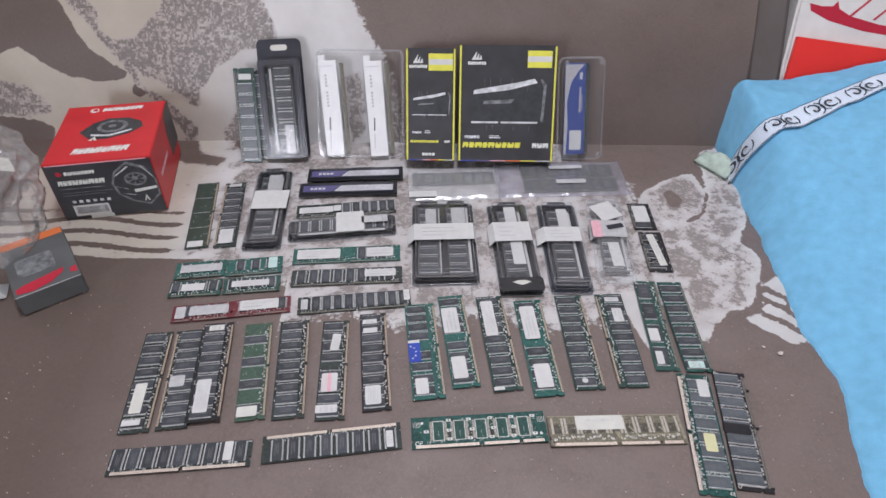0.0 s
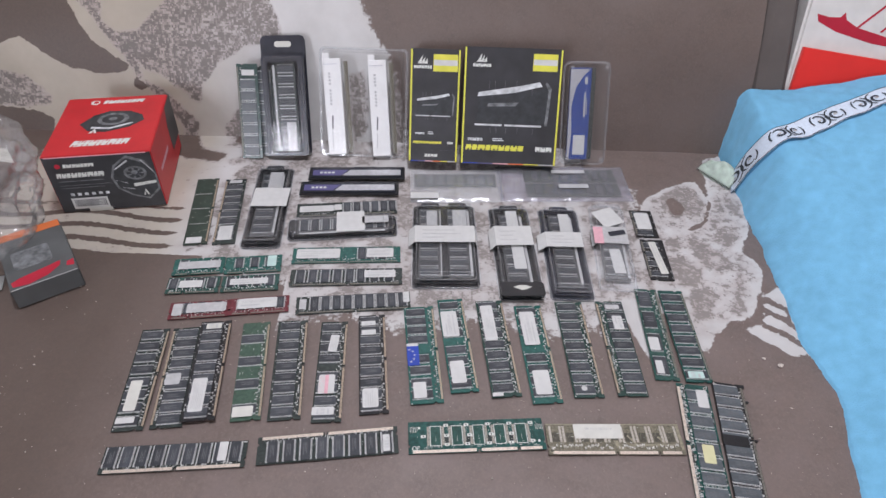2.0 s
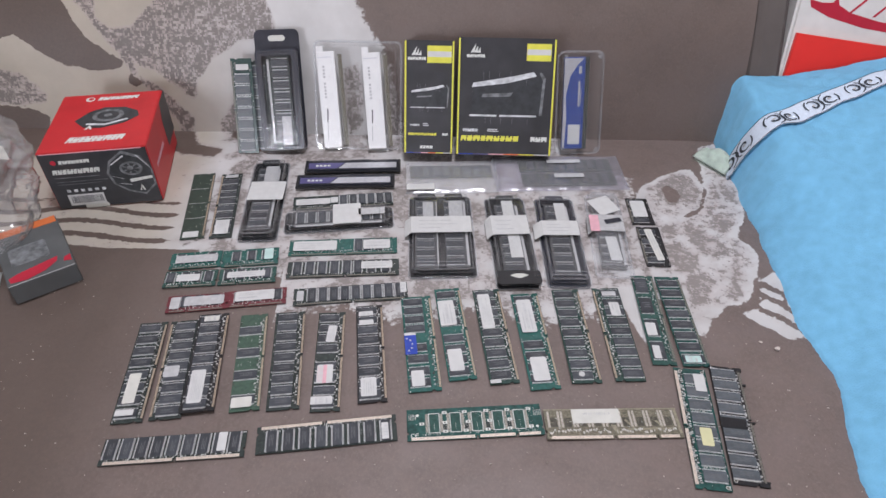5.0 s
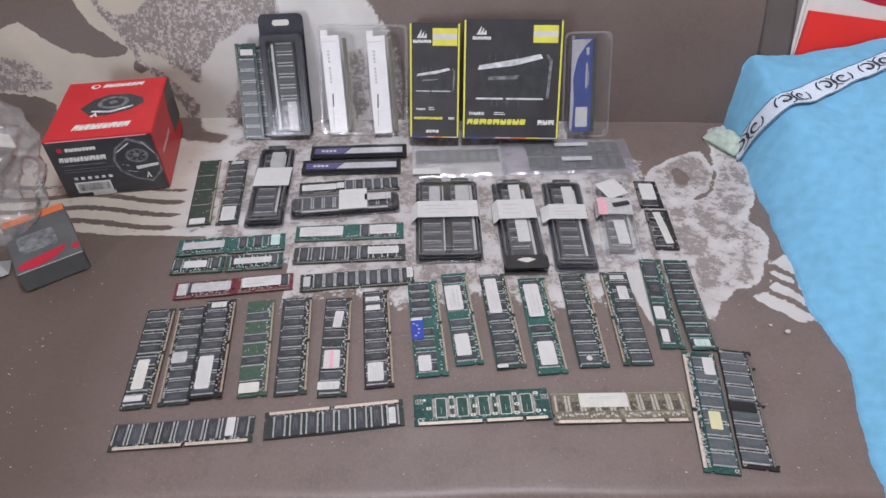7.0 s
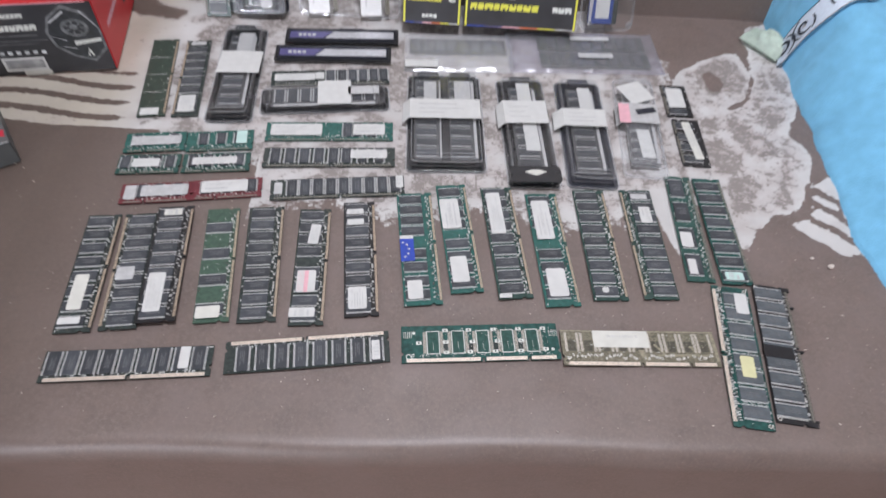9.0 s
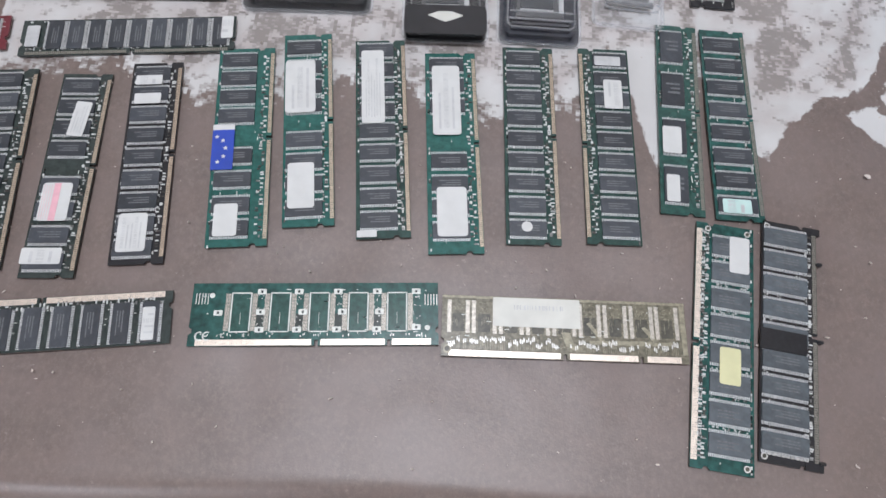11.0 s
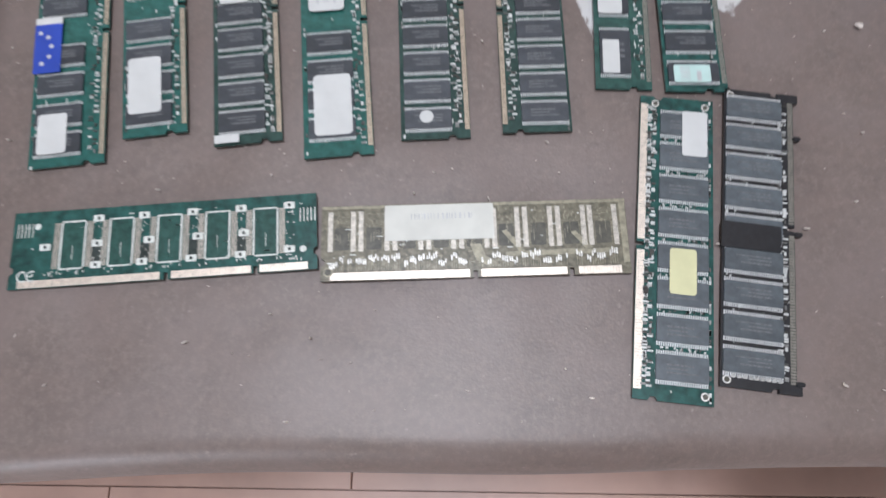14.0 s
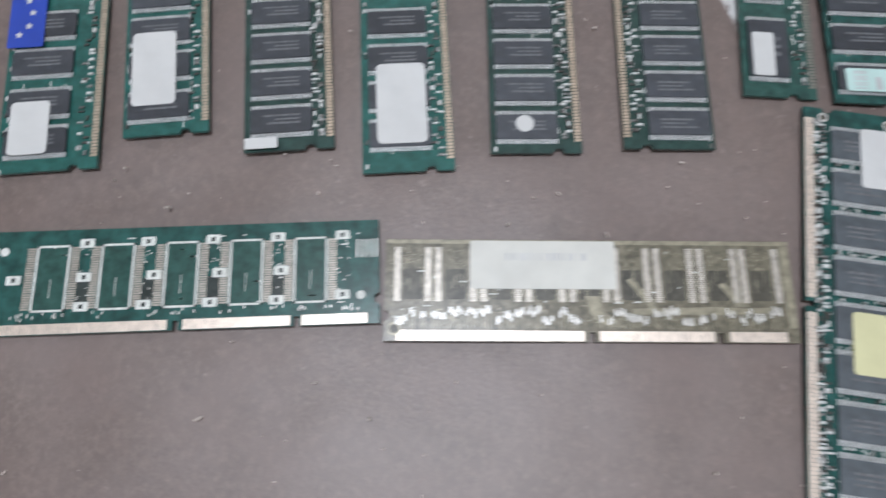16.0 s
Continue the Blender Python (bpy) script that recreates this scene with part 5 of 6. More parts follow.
# ---- antistatic bags ----
def crumpled_sheet(w, h, amp, seed, cell=0.004, thick=0.0):
    bm = bmesh.new()
    nx, ny = int(w / cell), int(h / cell)
    for side in (0, 1):
        g = []
        for j in range(ny + 1):
            row = []
            for i in range(nx + 1):
                u, v = i / nx, j / ny
                x, y = (u - 0.5) * w, (v - 0.5) * h
                lift = min(u, 1 - u, v, 1 - v) * 14
                puff = min(1.0, lift) * thick
                z = 0.0006 + (puff + amp * (0.5 + 0.5 * noise.fractal(Vector((x * 60, y * 60, seed)), 1.0, 2.0, 4)) if side else 0.0)
                row.append(bm.verts.new((x, y, z)))
            g.append(row)
        for j in range(ny):
            for i in range(nx):
                q = (g[j][i], g[j][i + 1], g[j + 1][i + 1], g[j + 1][i])
                bm.faces.new(q if side else q[::-1])
    for f in bm.faces:
        f.smooth = True
    return bm


for text, at, turn, w, h, seed, rows, stickers in (
        ("grey antistatic bag holding a memory module, white sticker", (0.010, 0.850, 0), 3.5, 0.128, 0.076, 2.0, 1, ((-0.044, -0.030, 0.038, 0.013),)),
        ("smoky antistatic bag holding two labelled memory modules", (0.163, 0.864, 0.0004), 3.5, 0.186, 0.082, 7.0, 2, ((0.010, 0.021, 0.048, 0.008), (0.012, -0.014, 0.042, 0.009))),
):
    bag = thing("antistatic_bag", pose(*at, 0, 0, turn), text, "antistatic bag", "antistatic bags")
    part("film", crumpled_sheet(w, h, 0.0026, seed, thick=0.004), "static" if rows == 2 else "static_pale", bag)
    for r in range(rows):
        y = 0.012 if rows == 1 else (0.018 if r == 0 else -0.016)
        board = part("circuit_board", plate(rounded(0.116 if rows == 1 else 0.133, 0.029, 0.0006, 0.012 if rows == 2 else 0, y, steps=1), 0.0010, 0.0022), "pcb_dark", bag)
        for k in range(8):
            x = -0.050 + 0.0145 * k + (0.012 if rows == 2 else 0)
            part("chip", plate(rounded(0.009, 0.020, 0.0004, x, y, steps=1), 0.0022, 0.0033), "chip", board)
    for x, y, sw, sh in stickers:
        part("sticker", plate(rounded(sw, sh, 0.0008, x, y), 0.0074, 0.0076), "label_grey" if rows == 2 else "label", bag)
    part("seal_fold", plate(rounded(0.002, h * 0.96, 0.0006, -w / 2 + 0.004 if rows == 2 else w / 2 - 0.003, 0), 0.002, 0.006), "milky", bag)


# ---- packs and boxes leaning on the backrest ----
LEAN = 90 - math.degrees(SLOPE)


def leaning(x, deep, back=0.917, roll=0.0):
    return pose(x, back, 0.0, LEAN, 0, 0) @ pose(0, 0, 0, 0, 0, roll)


def block_word(x0, x1, y, h, n, z, slant=0.12, seed=1):
    """A plain slanted strip, notched into blocks of uneven width, in the place of a brand name."""
    rnd = random.Random(seed)
    widths = [0.7 + 0.6 * rnd.random() for _ in range(n)]
    step = (x1 - x0) / sum(widths)
    low, high, x = [], [], x0
    for i, w in enumerate(widths):
        a, b = x, x + step * w
        gap = 0.16 * step if i < n - 1 else 0.0
        up = i % 2 == 0
        low += [(a, y), (b - gap, y)]
        high += [(a, y + h), (b - gap, y + h)]
        if gap:
            low += [(b - gap, y + h * 0.42), (b, y + h * 0.42)]
            high += [(b - gap, y + h * 0.60), (b, y + h * 0.60)]
        if w > 0.85:
            c, d = a + (b - gap - a) * 0.36, a + (b - gap - a) * 0.68
            if up:
                low[-4 if gap else -2:] = [(a, y), (c, y), (c, y + h * 0.3), (d, y + h * 0.3), (d, y), (b - gap, y)] + low[len(low) - 2:] * (1 if gap else 0)
            else:
                high[-4 if gap else -2:] = [(a, y + h), (c, y + h), (c, y + h * 0.7), (d, y + h * 0.7), (d, y + h), (b - gap, y + h)] + high[len(high) - 2:] * (1 if gap else 0)
        x = b
    outline = [(px + slant * (py - y), py) for px, py in low + high[::-1]]
    return plate(outline, z, z + 0.0001)


def memory_carton(label, x0, x1, h, t, big):
    w = x1 - x0
    ob = thing("memory_carton", leaning((x0 + x1) / 2, t), label, "retail box", "black retail cartons")
    bm = plate([(-w / 2, 0), (w / 2, 0), (w / 2, h), (-w / 2, h)], 0, t)
    bmesh.ops.bevel(bm, geom=bm.edges[:], offset=0.0009, segments=2, affect="EDGES")
    part("carton", bm, "carton_black", ob)
    e = 0.0030
    for xa, xb in ((-w / 2 + 0.0006, -w / 2 + e), (w / 2 - e, w / 2 - 0.0006)):
        part("yellow_edge", bars([(xa, xb, 0.001, h - 0.001)], t, t + 0.00012), "yellow", ob)
    for k, mat in enumerate(("blue", "purple", "label_pink", "orange", "yellow", "label_grey")):
        a = -w / 2 + e + (w - 2 * e) * k / 6
        part("colour_stripe", bars([(a, a + (w - 2 * e) / 6, 0.0006, 0.0020)], t, t + 0.00012), mat, ob)
    if not big:
        part("bottom_panel", bars([(-w / 2 + e, w / 2 - e, 0.003, 0.017)], t, t + 0.0001), "carton_black", ob)
        part("brand_word", block_word(-0.012, 0.006, 0.0075, 0.004, 4, t + 0.0001, seed=4), "silk", ob)
    # yellow sticker with a white field
    sx = w / 2 - e - (0.021 if big else 0.018)
    st = part("sticker", bars([(sx - 0.017, sx + 0.017, h - 0.030, h - 0.007)], t, t + 0.00015), "yellow", ob, "yellow and white sticker")
    part("sticker_field", bars([(sx - 0.0165, sx + 0.0165, h - 0.022, h - 0.0145)], t + 0.00015, t + 0.0002), "label", st)
    # three white sails over a short word
    lx, ly = -w / 2 + (0.024 if big else 0.017), h - 0.018
    for k in range(3):
        part("sail", plate([(lx - 0.007 + 0.0045 * k, ly - 0.002), (lx - 0.002 + 0.0045 * k, ly - 0.002), (lx + 0.0005 + 0.003 * k, ly + 0.010 - 0.0025 * k)], t, t + 0.00012), "silk", ob)
    part("maker_word", block_word(lx - 0.012, lx + 0.013, ly - 0.0085, 0.0042, 7, t, 0, 3), "silk", ob)
    # picture of a module: dark body, bright top bar, end bar, contact line
    s = 1.0 if big else 0.52
    cy = h * 0.50
    x = lambda v: v * s + (0.002 if big else 0.001)
    part("picture_body", plate([(x(-0.050), cy - 0.022 * s), (x(0.048), cy - 0.022 * s), (x(0.048), cy + 0.028 * s), (x(-0.048), cy + 0.014 * s)], t, t + 0.00008), "artwork_dark", ob)
    part("picture_light_bar", plate([(x(-0.050), cy + 0.014 * s), (x(0.0), cy + 0.020 * s), (x(0.040), cy + 0.030 * s), (x(0.036), cy + 0.036 * s), (x(0.010), cy + 0.030 * s), (x(-0.048), cy + 0.020 * s)], t, t + 0.00014), "artwork_light", ob)
    part("picture_badge", plate([(x(-0.036), cy + 0.0005), (x(0.004), cy + 0.002), (x(0.008), cy + 0.0075 * s), (x(-0.034), cy + 0.005 * s)], t + 0.00008, t + 0.00014), "artwork_grey", ob)
    part("picture_contact_line", bars([(x(-0.052), x(-0.014), cy - 0.026 * s, cy - 0.0235 * s), (x(-0.010), x(0.042), cy - 0.026 * s, cy - 0.0235 * s)], t, t + 0.00014), "artwork_light", ob)
    part("picture_end_bar", plate([(x(0.046), cy - 0.024 * s), (x(0.050), cy - 0.024 * s), (x(0.053), cy + 0.028 * s), (x(0.046), cy + 0.036 * s), (x(0.044), cy + 0.034 * s), (x(0.049), cy + 0.024 * s)], t + 0.0001, t + 0.00018), "artwork_grey", ob)
    rays = []
    for v in (-0.034, -0.026, -0.012, 0.004, 0.026):
        rays.append((x(v), x(v) + 0.00035, cy + 0.018 * s, cy + 0.036 * s))
        rays.append((x(v) + 0.004, x(v) + 0.00435, cy - 0.036 * s, cy - 0.028 * s))
    part("picture_rays", bars(rays, t, t + 0.0001), "artwork_grey", ob)["kind"] = "stuff"
    # lower print
    y0 = 0.026 if not big else 0.020
    part("product_word", block_word(-w / 2 + 0.006, w / 2 - (0.048 if big else 0.024), y0, 0.0075 if big else 0.0035, 9, t, 0.15, 7), "yellow", ob)
    part("suffix_word", block_word(w / 2 - (0.030 if big else 0.015), w / 2 - 0.007, y0, 0.0068 if big else 0.0035, 3, t, 0, 5), "silk", ob)
    part("small_word", block_word(-w / 2 + 0.009, -w / 2 + (0.030 if big else 0.022), y0 + 0.013, 0.0042 if big else 0.0028, 4, t, 0, 2), "artwork_light", ob)
    part("small_lines", bars([(-w / 2 + 0.036 * s + 0.008, -w / 2 + 0.052 * s + 0.008, y0 + 0.0135, y0 + 0.0148), (-w / 2 + 0.036 * s + 0.008, -w / 2 + 0.050 * s + 0.008, y0 + 0.016, y0 + 0.0172)], t, t + 0.0001), "artwork_light", ob)


memory_carton("slim black memory carton with yellow edges and white picture", -0.059, 0.011, 0.156, 0.034, False)
memory_carton("wide black memory carton with yellow edges and white picture", 0.016, 0.152, 0.161, 0.036, True)


def tall_pack(name, label, x, w, h, tray, roll=0.0, back=0.917):
    ob = thing(name, leaning(x, 0.016, back, roll), label, "blister pack", "standing blister packs")
    return ob


hang = tall_pack("hanging_pack", "black hanging blister pack with a memory module", -0.235, 0.066, 0.168, "tray_navy", 3.0, 0.913)
bm = plate(rounded(0.064, 0.170, 0.008, 0, 0.085), 0.0, 0.0016)
part("backing", bm, "tray_navy", hang)
bm = bmesh.new()
ring(bm, rounded(0.060, 0.142, 0.006, 0, 0.072), rounded(0.044, 0.128, 0.004, 0, 0.070), 0.0016, 0.014)
part("tray_rim", bm, "tray_navy", hang)
part("hanging_hole", plate(rounded(0.024, 0.008, 0.0038, 0, 0.158), 0.0016, 0.0020), "label_cream", hang)
inner_board(hang, 0.0, 0.070, 0.006, 0.126, 0.032, even(8, 0.07, 0.92), "pcb_dark", -1)
part("clear_lid", cover_shell(0.056, 0.138, 0.0142, 0.0165, 0.005, 0.002), "clear", hang, m=Matrix.Translation((0, 0.072, 0)))
part("label", plate(rounded(0.013, 0.042, 0.001, 0.006, 0.028), 0.0088, 0.009), "label_grey", hang)

# bare module leaning at the end of the row
memory_module("dark green memory module leaning against the backrest", (0, 0), 0, "L", 0.134, 0.030, "pcb_bottle", even(7, 0.21, 0.92), chip=(0.0150, 0.021), chip_b=0.5,
              labels=((0.09, 0.55, 0.06, 0.6, W, 0, 0),), metal="dull", epoxy="chip_grey", m=leaning(-0.289, 0, 0.902, 1.8) @ pose(0, 0.067, 0, 0, 0, -90), group="memory modules")
memory_module("dark green memory module half hidden behind its neighbour", (1, 0), 0, "L", 0.128, 0.030, "pcb_dark", even(8, 0.10, 0.93), chip=(0.0135, 0.021), chip_b=0.5,
              metal="dull", epoxy="chip_grey", m=leaning(-0.268, 0, 0.910, 1.8) @ pose(0, 0.064, 0, 0, 0, -90), group="memory modules")

# clear double pack with two white sticks
dual = tall_pack("clear_pack", "clear blister pack with two white heat-spreader memory sticks", -0.128, 0.126, 0.155, "clear")
bm = bmesh.new()
ring(bm, rounded(0.128, 0.155, 0.008, 0, 0.0775), rounded(0.122, 0.149, 0.007, 0, 0.0775), 0.0, 0.0016)
part("flange", bm, "milky", dual)
part("clear_lid", cover_shell(0.124, 0.151, 0.0016, 0.014, 0.007), "clear", dual, m=Matrix.Translation((0, 0.0775, 0)))
for cx in (-0.041, 0.024):
    stick = part("memory_stick", plate(rounded(0.026, 0.136, 0.0010, cx, 0.071, 4, steps=2), 0.004, 0.0105, 0.0008), "white_metal", dual, "white heat spreader")
    part("board_edge", plate(rounded(0.006, 0.130, 0.0006, cx + 0.0195, 0.071, 4, steps=1), 0.005, 0.0062), "pcb_olive", dual)
    part("contact_edge", plate(rounded(0.0022, 0.126, 0.0004, cx + 0.0180, 0.071, 4, steps=1), 0.0062, 0.0080), "dull", dual)
    part("panel_step", plate(rounded(0.020, 0.0012, 0.0004, cx - 0.006, 0.131, 4, steps=1), 0.0105, 0.0108), "brushed", stick)
    part("end_tab", plate(rounded(0.009, 0.010, 0.001, cx - 0.013, 0.141, 4, steps=2), 0.004, 0.0100), "white_metal", stick)
    word = bmesh.new()
    for k in range(10):
        if k != 5:
            yy = 0.074 + 0.0047 * k
            box(word, cx - 0.0070 - (yy - 0.09) * 0.07, cx - 0.0040 - (yy - 0.09) * 0.07, yy, yy + 0.0030, 0.0105, 0.0106)
    part("printed_word", word, "label_grey", stick)
    part("dark_bar", bars([(cx - 0.0035, cx - 0.0015, 0.040, 0.059)], 0.0105, 0.0106), "print", stick)
    part("spec_line", bars([(cx - 0.0030, cx - 0.0018, 0.014, 0.036)], 0.0105, 0.0106), "label_grey", stick)

# clear pack with a blue stick
bluep = tall_pack("clear_pack", "clear blister pack with a blue heat-spreader memory stick", 0.1965, 0.066, 0.148, "clear", 1.5)
bm = bmesh.new()
ring(bm, rounded(0.068, 0.148, 0.010, 0, 0.074), rounded(0.062, 0.142, 0.009, 0, 0.074), 0.0, 0.0022)
part("flange", bm, "milky", bluep)
bm = bmesh.new()
ring(bm, rounded(0.060, 0.140, 0.009, 0, 0.074), rounded(0.0585, 0.1385, 0.0085, 0, 0.074), 0.0022, 0.017)
part("side_wall", bm, "clear", bluep)
part("clear_lid", plate(rounded(0.060, 0.140, 0.009, 0, 0.074), 0.017, 0.0173), "clear", bluep)
for px, py in ((-0.024, 0.139), (0.024, 0.139), (-0.024, 0.010), (0.024, 0.010)):
    part("snap_peg", plate(disc(0.0030, px, py, 14), 0.0173, 0.0185, 0.0005), "milky", bluep)
bs = part("memory_stick", plate(rounded(0.030, 0.130, 0.0012, -0.010, 0.074, 0, steps=2), 0.005, 0.011, 0.0008), "blue_metal", bluep, "blue heat spreader")
part("silver_swirl", plate([(-0.0245, 0.010), (-0.0215, 0.010), (-0.0195, 0.050), (-0.0215, 0.085), (-0.016, 0.112), (-0.006, 0.128), (0.003, 0.137), (-0.0245, 0.137)], 0.011, 0.0112), "brushed", bs)
part("label", plate(rounded(0.017, 0.028, 0.001, -0.008, 0.030), 0.0112, 0.0114), "label", bs)
part("printed_word", bars([(-0.004, -0.0015, 0.070, 0.105), (-0.0005, 0.0005, 0.074, 0.095), (-0.004, 0.000, 0.116, 0.126)], 0.0112, 0.0113), "label_grey", bs)
part("circuit_board", plate(rounded(0.006, 0.130, 0.0006, 0.0085, 0.074, 0, steps=1), 0.006, 0.0075), "pcb_dark", bluep)


# ---- red cooler carton ----
def cooler_carton():
    w, d, h = 0.130, 0.146, 0.086
    ob = thing("cooler_carton", pose(-0.503, 0.760, 0, 0, 0, 11.0), "red and black processor cooler carton with a barcode label", "retail box")
    bm = bmesh.new()
    box(bm, 0, w, 0, d, 0, h)
    bmesh.ops.bevel(bm, geom=bm.edges[:], offset=0.0012, segments=2, affect="EDGES")
    part("carton", bm, "carton_red", ob)
    # dark printed front, a sheet on the front face
    front = Matrix.Translation((0, -0.0002, 0)) @ pose(0, 0, 0, 90, 0, 0)
    f = part("front_print", plate([(0.001, 0.001), (w - 0.001, 0.001), (w - 0.001, h - 0.001), (0.001, h - 0.001)], 0, 0.0002), "carton_black", ob, "black printed front", m=front)
    z = 0.0003
    part("maker_word", block_word(0.022, 0.058, h - 0.017, 0.005, 7, z, 0.2, 8), "silk", f)
    part("maker_sign", plate(disc(0.0035, 0.016, h - 0.0145, 12), z, z + 0.0001), "crimson", f)
    part("product_word", block_word(0.010, 0.066, h - 0.032, 0.007, 9, z, 0.2, 9), "silk", f)
    part("text_lines", bars([(0.010, 0.064, h - 0.038, h - 0.0368), (0.010, 0.072, h - 0.044, h - 0.0434), (0.010, 0.062, h - 0.048, h - 0.0474)], z, z + 0.0001), "artwork_grey", f)
    part("icon_row", bars([(0.018 + 0.0085 * k, 0.0225 + 0.0085 * k, 0.026, 0.030) for k in range(6)], z, z + 0.0001), "artwork_light", f)
    part("picture_outline", plate([(0.073, 0.050), (0.080, 0.068), (0.099, 0.082), (0.119, 0.073), (0.1285, 0.052), (0.1285, 0.028), (0.112, 0.013), (0.092, 0.020), (0.077, 0.033)], z - 0.00005, z + 0.00004), "artwork_grey", f)
    part("picture", plate([(0.076, 0.050), (0.082, 0.066), (0.098, 0.078), (0.116, 0.070), (0.127, 0.052), (0.126, 0.030), (0.112, 0.016), (0.094, 0.022), (0.080, 0.034)], z, z + 0.0001), "artwork_dark", f)
    part("picture_fan", plate(disc(0.014, 0.104, 0.055, 20, 0.75), z + 0.0001, z + 0.0002), "artwork_grey", f)
    part("picture_fan_dark", plate(disc(0.0105, 0.104, 0.055, 20, 0.75), z + 0.0002, z + 0.00025), "artwork_dark", f)
    for k in range(7):
        a = radians(51.4 * k)
        c, q = math.cos(a), math.sin(a)
        part("picture_blade", plate([(0.104 + 0.004 * c, 0.055 + 0.003 * q), (0.104 + 0.010 * c + 0.002 * q, 0.055 + 0.0075 * q - 0.0015 * c), (0.104 + 0.010 * c - 0.001 * q, 0.055 + 0.0075 * q + 0.0008 * c)],
                                    z + 0.00025, z + 0.0003), "artwork_grey", f)
    for x0, y0, x1, y1 in ((0.080, 0.062, 0.098, 0.074), (0.076, 0.046, 0.090, 0.040), (0.082, 0.034, 0.097, 0.030), (0.114, 0.074, 0.125, 0.056)):
        part("picture_edge", plate([(x0, y0), (x0 + 0.0016, y0 - 0.0004), (x1 + 0.0016, y1 - 0.0004), (x1, y1 + 0.0009)], z + 0.0001, z + 0.0002), "artwork_light", f)
    part("picture_fan_hub", plate(disc(0.004, 0.103, 0.056, 14, 0.8), z + 0.0002, z + 0.0003), "artwork_grey", f)
    part("picture_light_bar", plate([(0.098, 0.034), (0.126, 0.038), (0.126, 0.042), (0.098, 0.039)], z + 0.0001, z + 0.0002), "silk", f)
    part("picture_clip", plate([(0.106, 0.020), (0.108, 0.020), (0.109, 0.026), (0.111, 0.020), (0.113, 0.020), (0.110, 0.030)], z + 0.0001, z + 0.0002), "silk", f)
    lab = part("barcode_label", bars([(0.016, 0.060, 0.005, 0.022)], z, z + 0.0002), "label", f, "white barcode label")
    rnd = random.Random(3)
    u, rows = 0.019, []
    while u < 0.057:
        b = rnd.choice((0.0004, 0.0008, 0.0012))
        rows.append((u, u + b, 0.0085, 0.0195))
        u += b + rnd.choice((0.0005, 0.0009))
    part("barcode", bars(rows, z + 0.0002, z + 0.0003), "print", lab)
    part("second_label", bars([(0.033, 0.062, -0.0005, 0.0052)], z, z + 0.00025), "label_cream", f)
    part("worn_edge", bars([(0.004, w - 0.006, h - 0.0022, h - 0.0008)], z, z + 0.0001), "label_pink", f)
    # top face
    top = part("top_picture", plate([(0.030, 0.074), (0.044, 0.096), (0.062, 0.106), (0.088, 0.104), (0.106, 0.092), (0.110, 0.078), (0.094, 0.062), (0.066, 0.052), (0.044, 0.056)], h + 0.0001, h + 0.0003), "artwork_dark", ob)
    part("picture_fan", plate(disc(0.020, 0.070, 0.084, 24, 0.8), h + 0.0003, h + 0.0004), "artwork_grey", top)
    part("picture_fan_centre", plate(disc(0.014, 0.070, 0.084, 24, 0.8), h + 0.0004, h + 0.0005), "artwork_dark", top)
    part("picture_fan_hub", plate(disc(0.005, 0.070, 0.084, 16, 0.8), h + 0.0005, h + 0.0006), "artwork_grey", top)
    part("picture_light_bar", plate([(0.046, 0.062), (0.070, 0.058), (0.098, 0.070), (0.096, 0.073), (0.070, 0.0625), (0.047, 0.066)], h + 0.0004, h + 0.0005), "artwork_light", top)
    part("picture_clip", plate([(0.046, 0.050), (0.050, 0.050), (0.051, 0.056), (0.053, 0.050), (0.056, 0.050), (0.052, 0.061)], h + 0.0004, h + 0.0005), "silk", top)
    part("product_word", block_word(0.030, 0.098, 0.020, 0.013, 9, h + 0.0002, 0.25, 9), "silk", ob)
    part("maker_word", block_word(0.048, 0.100, 0.127, 0.009, 7, h + 0.0002, 0.25, 8), "silk", ob)
    part("maker_sign", plate(disc(0.006, 0.038, 0.131, 16), h + 0.0002, h + 0.0003), "silk", ob)
    part("maker_sign_centre", plate(disc(0.0035, 0.039, 0.1315, 16), h + 0.0003, h + 0.0004), "carton_red", ob)
    # east side: hang tab window and faint words
    side = Matrix.Translation((w + 0.0002, 0, 0)) @ pose(0, 0, 0, 90, 0, 90)
    s = part("side_window", plate([(0.100, 0.022), (0.150, 0.022), (0.150, 0.084), (0.112, 0.084), (0.100, 0.060)], 0, 0.0001), "carton_black", ob, m=side)
    part("side_word", block_word(0.020, 0.075, 0.040, 0.006, 9, 0.0001, 0.2, 9), "label_pink", ob, m=side)


cooler_carton()

# small grey carton
grey = thing("small_carton", pose(-0.4175, 0.631, 0, 0, 0, 36.5), "small grey carton with a red swoosh and orange end", "retail box")
bm = bmesh.new()
box(bm, -0.070, 0, 0, 0.108, 0, 0.026)
bmesh.ops.bevel(bm, geom=bm.edges[:], offset=0.0010, segments=2, affect="EDGES")
part("carton", bm, "carton_grey", grey)
part("red_swoosh", plate([(-0.066, 0.006), (-0.050, 0.003), (-0.030, 0.008), (-0.016, 0.018), (-0.014, 0.026), (-0.036, 0.022), (-0.058, 0.018), (-0.067, 0.014)], 0.0261, 0.0263), "crimson", grey)
part("red_tip", plate([(-0.010, 0.013), (-0.002, 0.010), (-0.001, 0.022), (-0.008, 0.020)], 0.0261, 0.0263), "crimson", grey)
part("orange_end", plate([(-0.069, 0.094), (-0.001, 0.094), (-0.001, 0.107), (-0.069, 0.107)], 0.0261, 0.0263), "orange", grey)
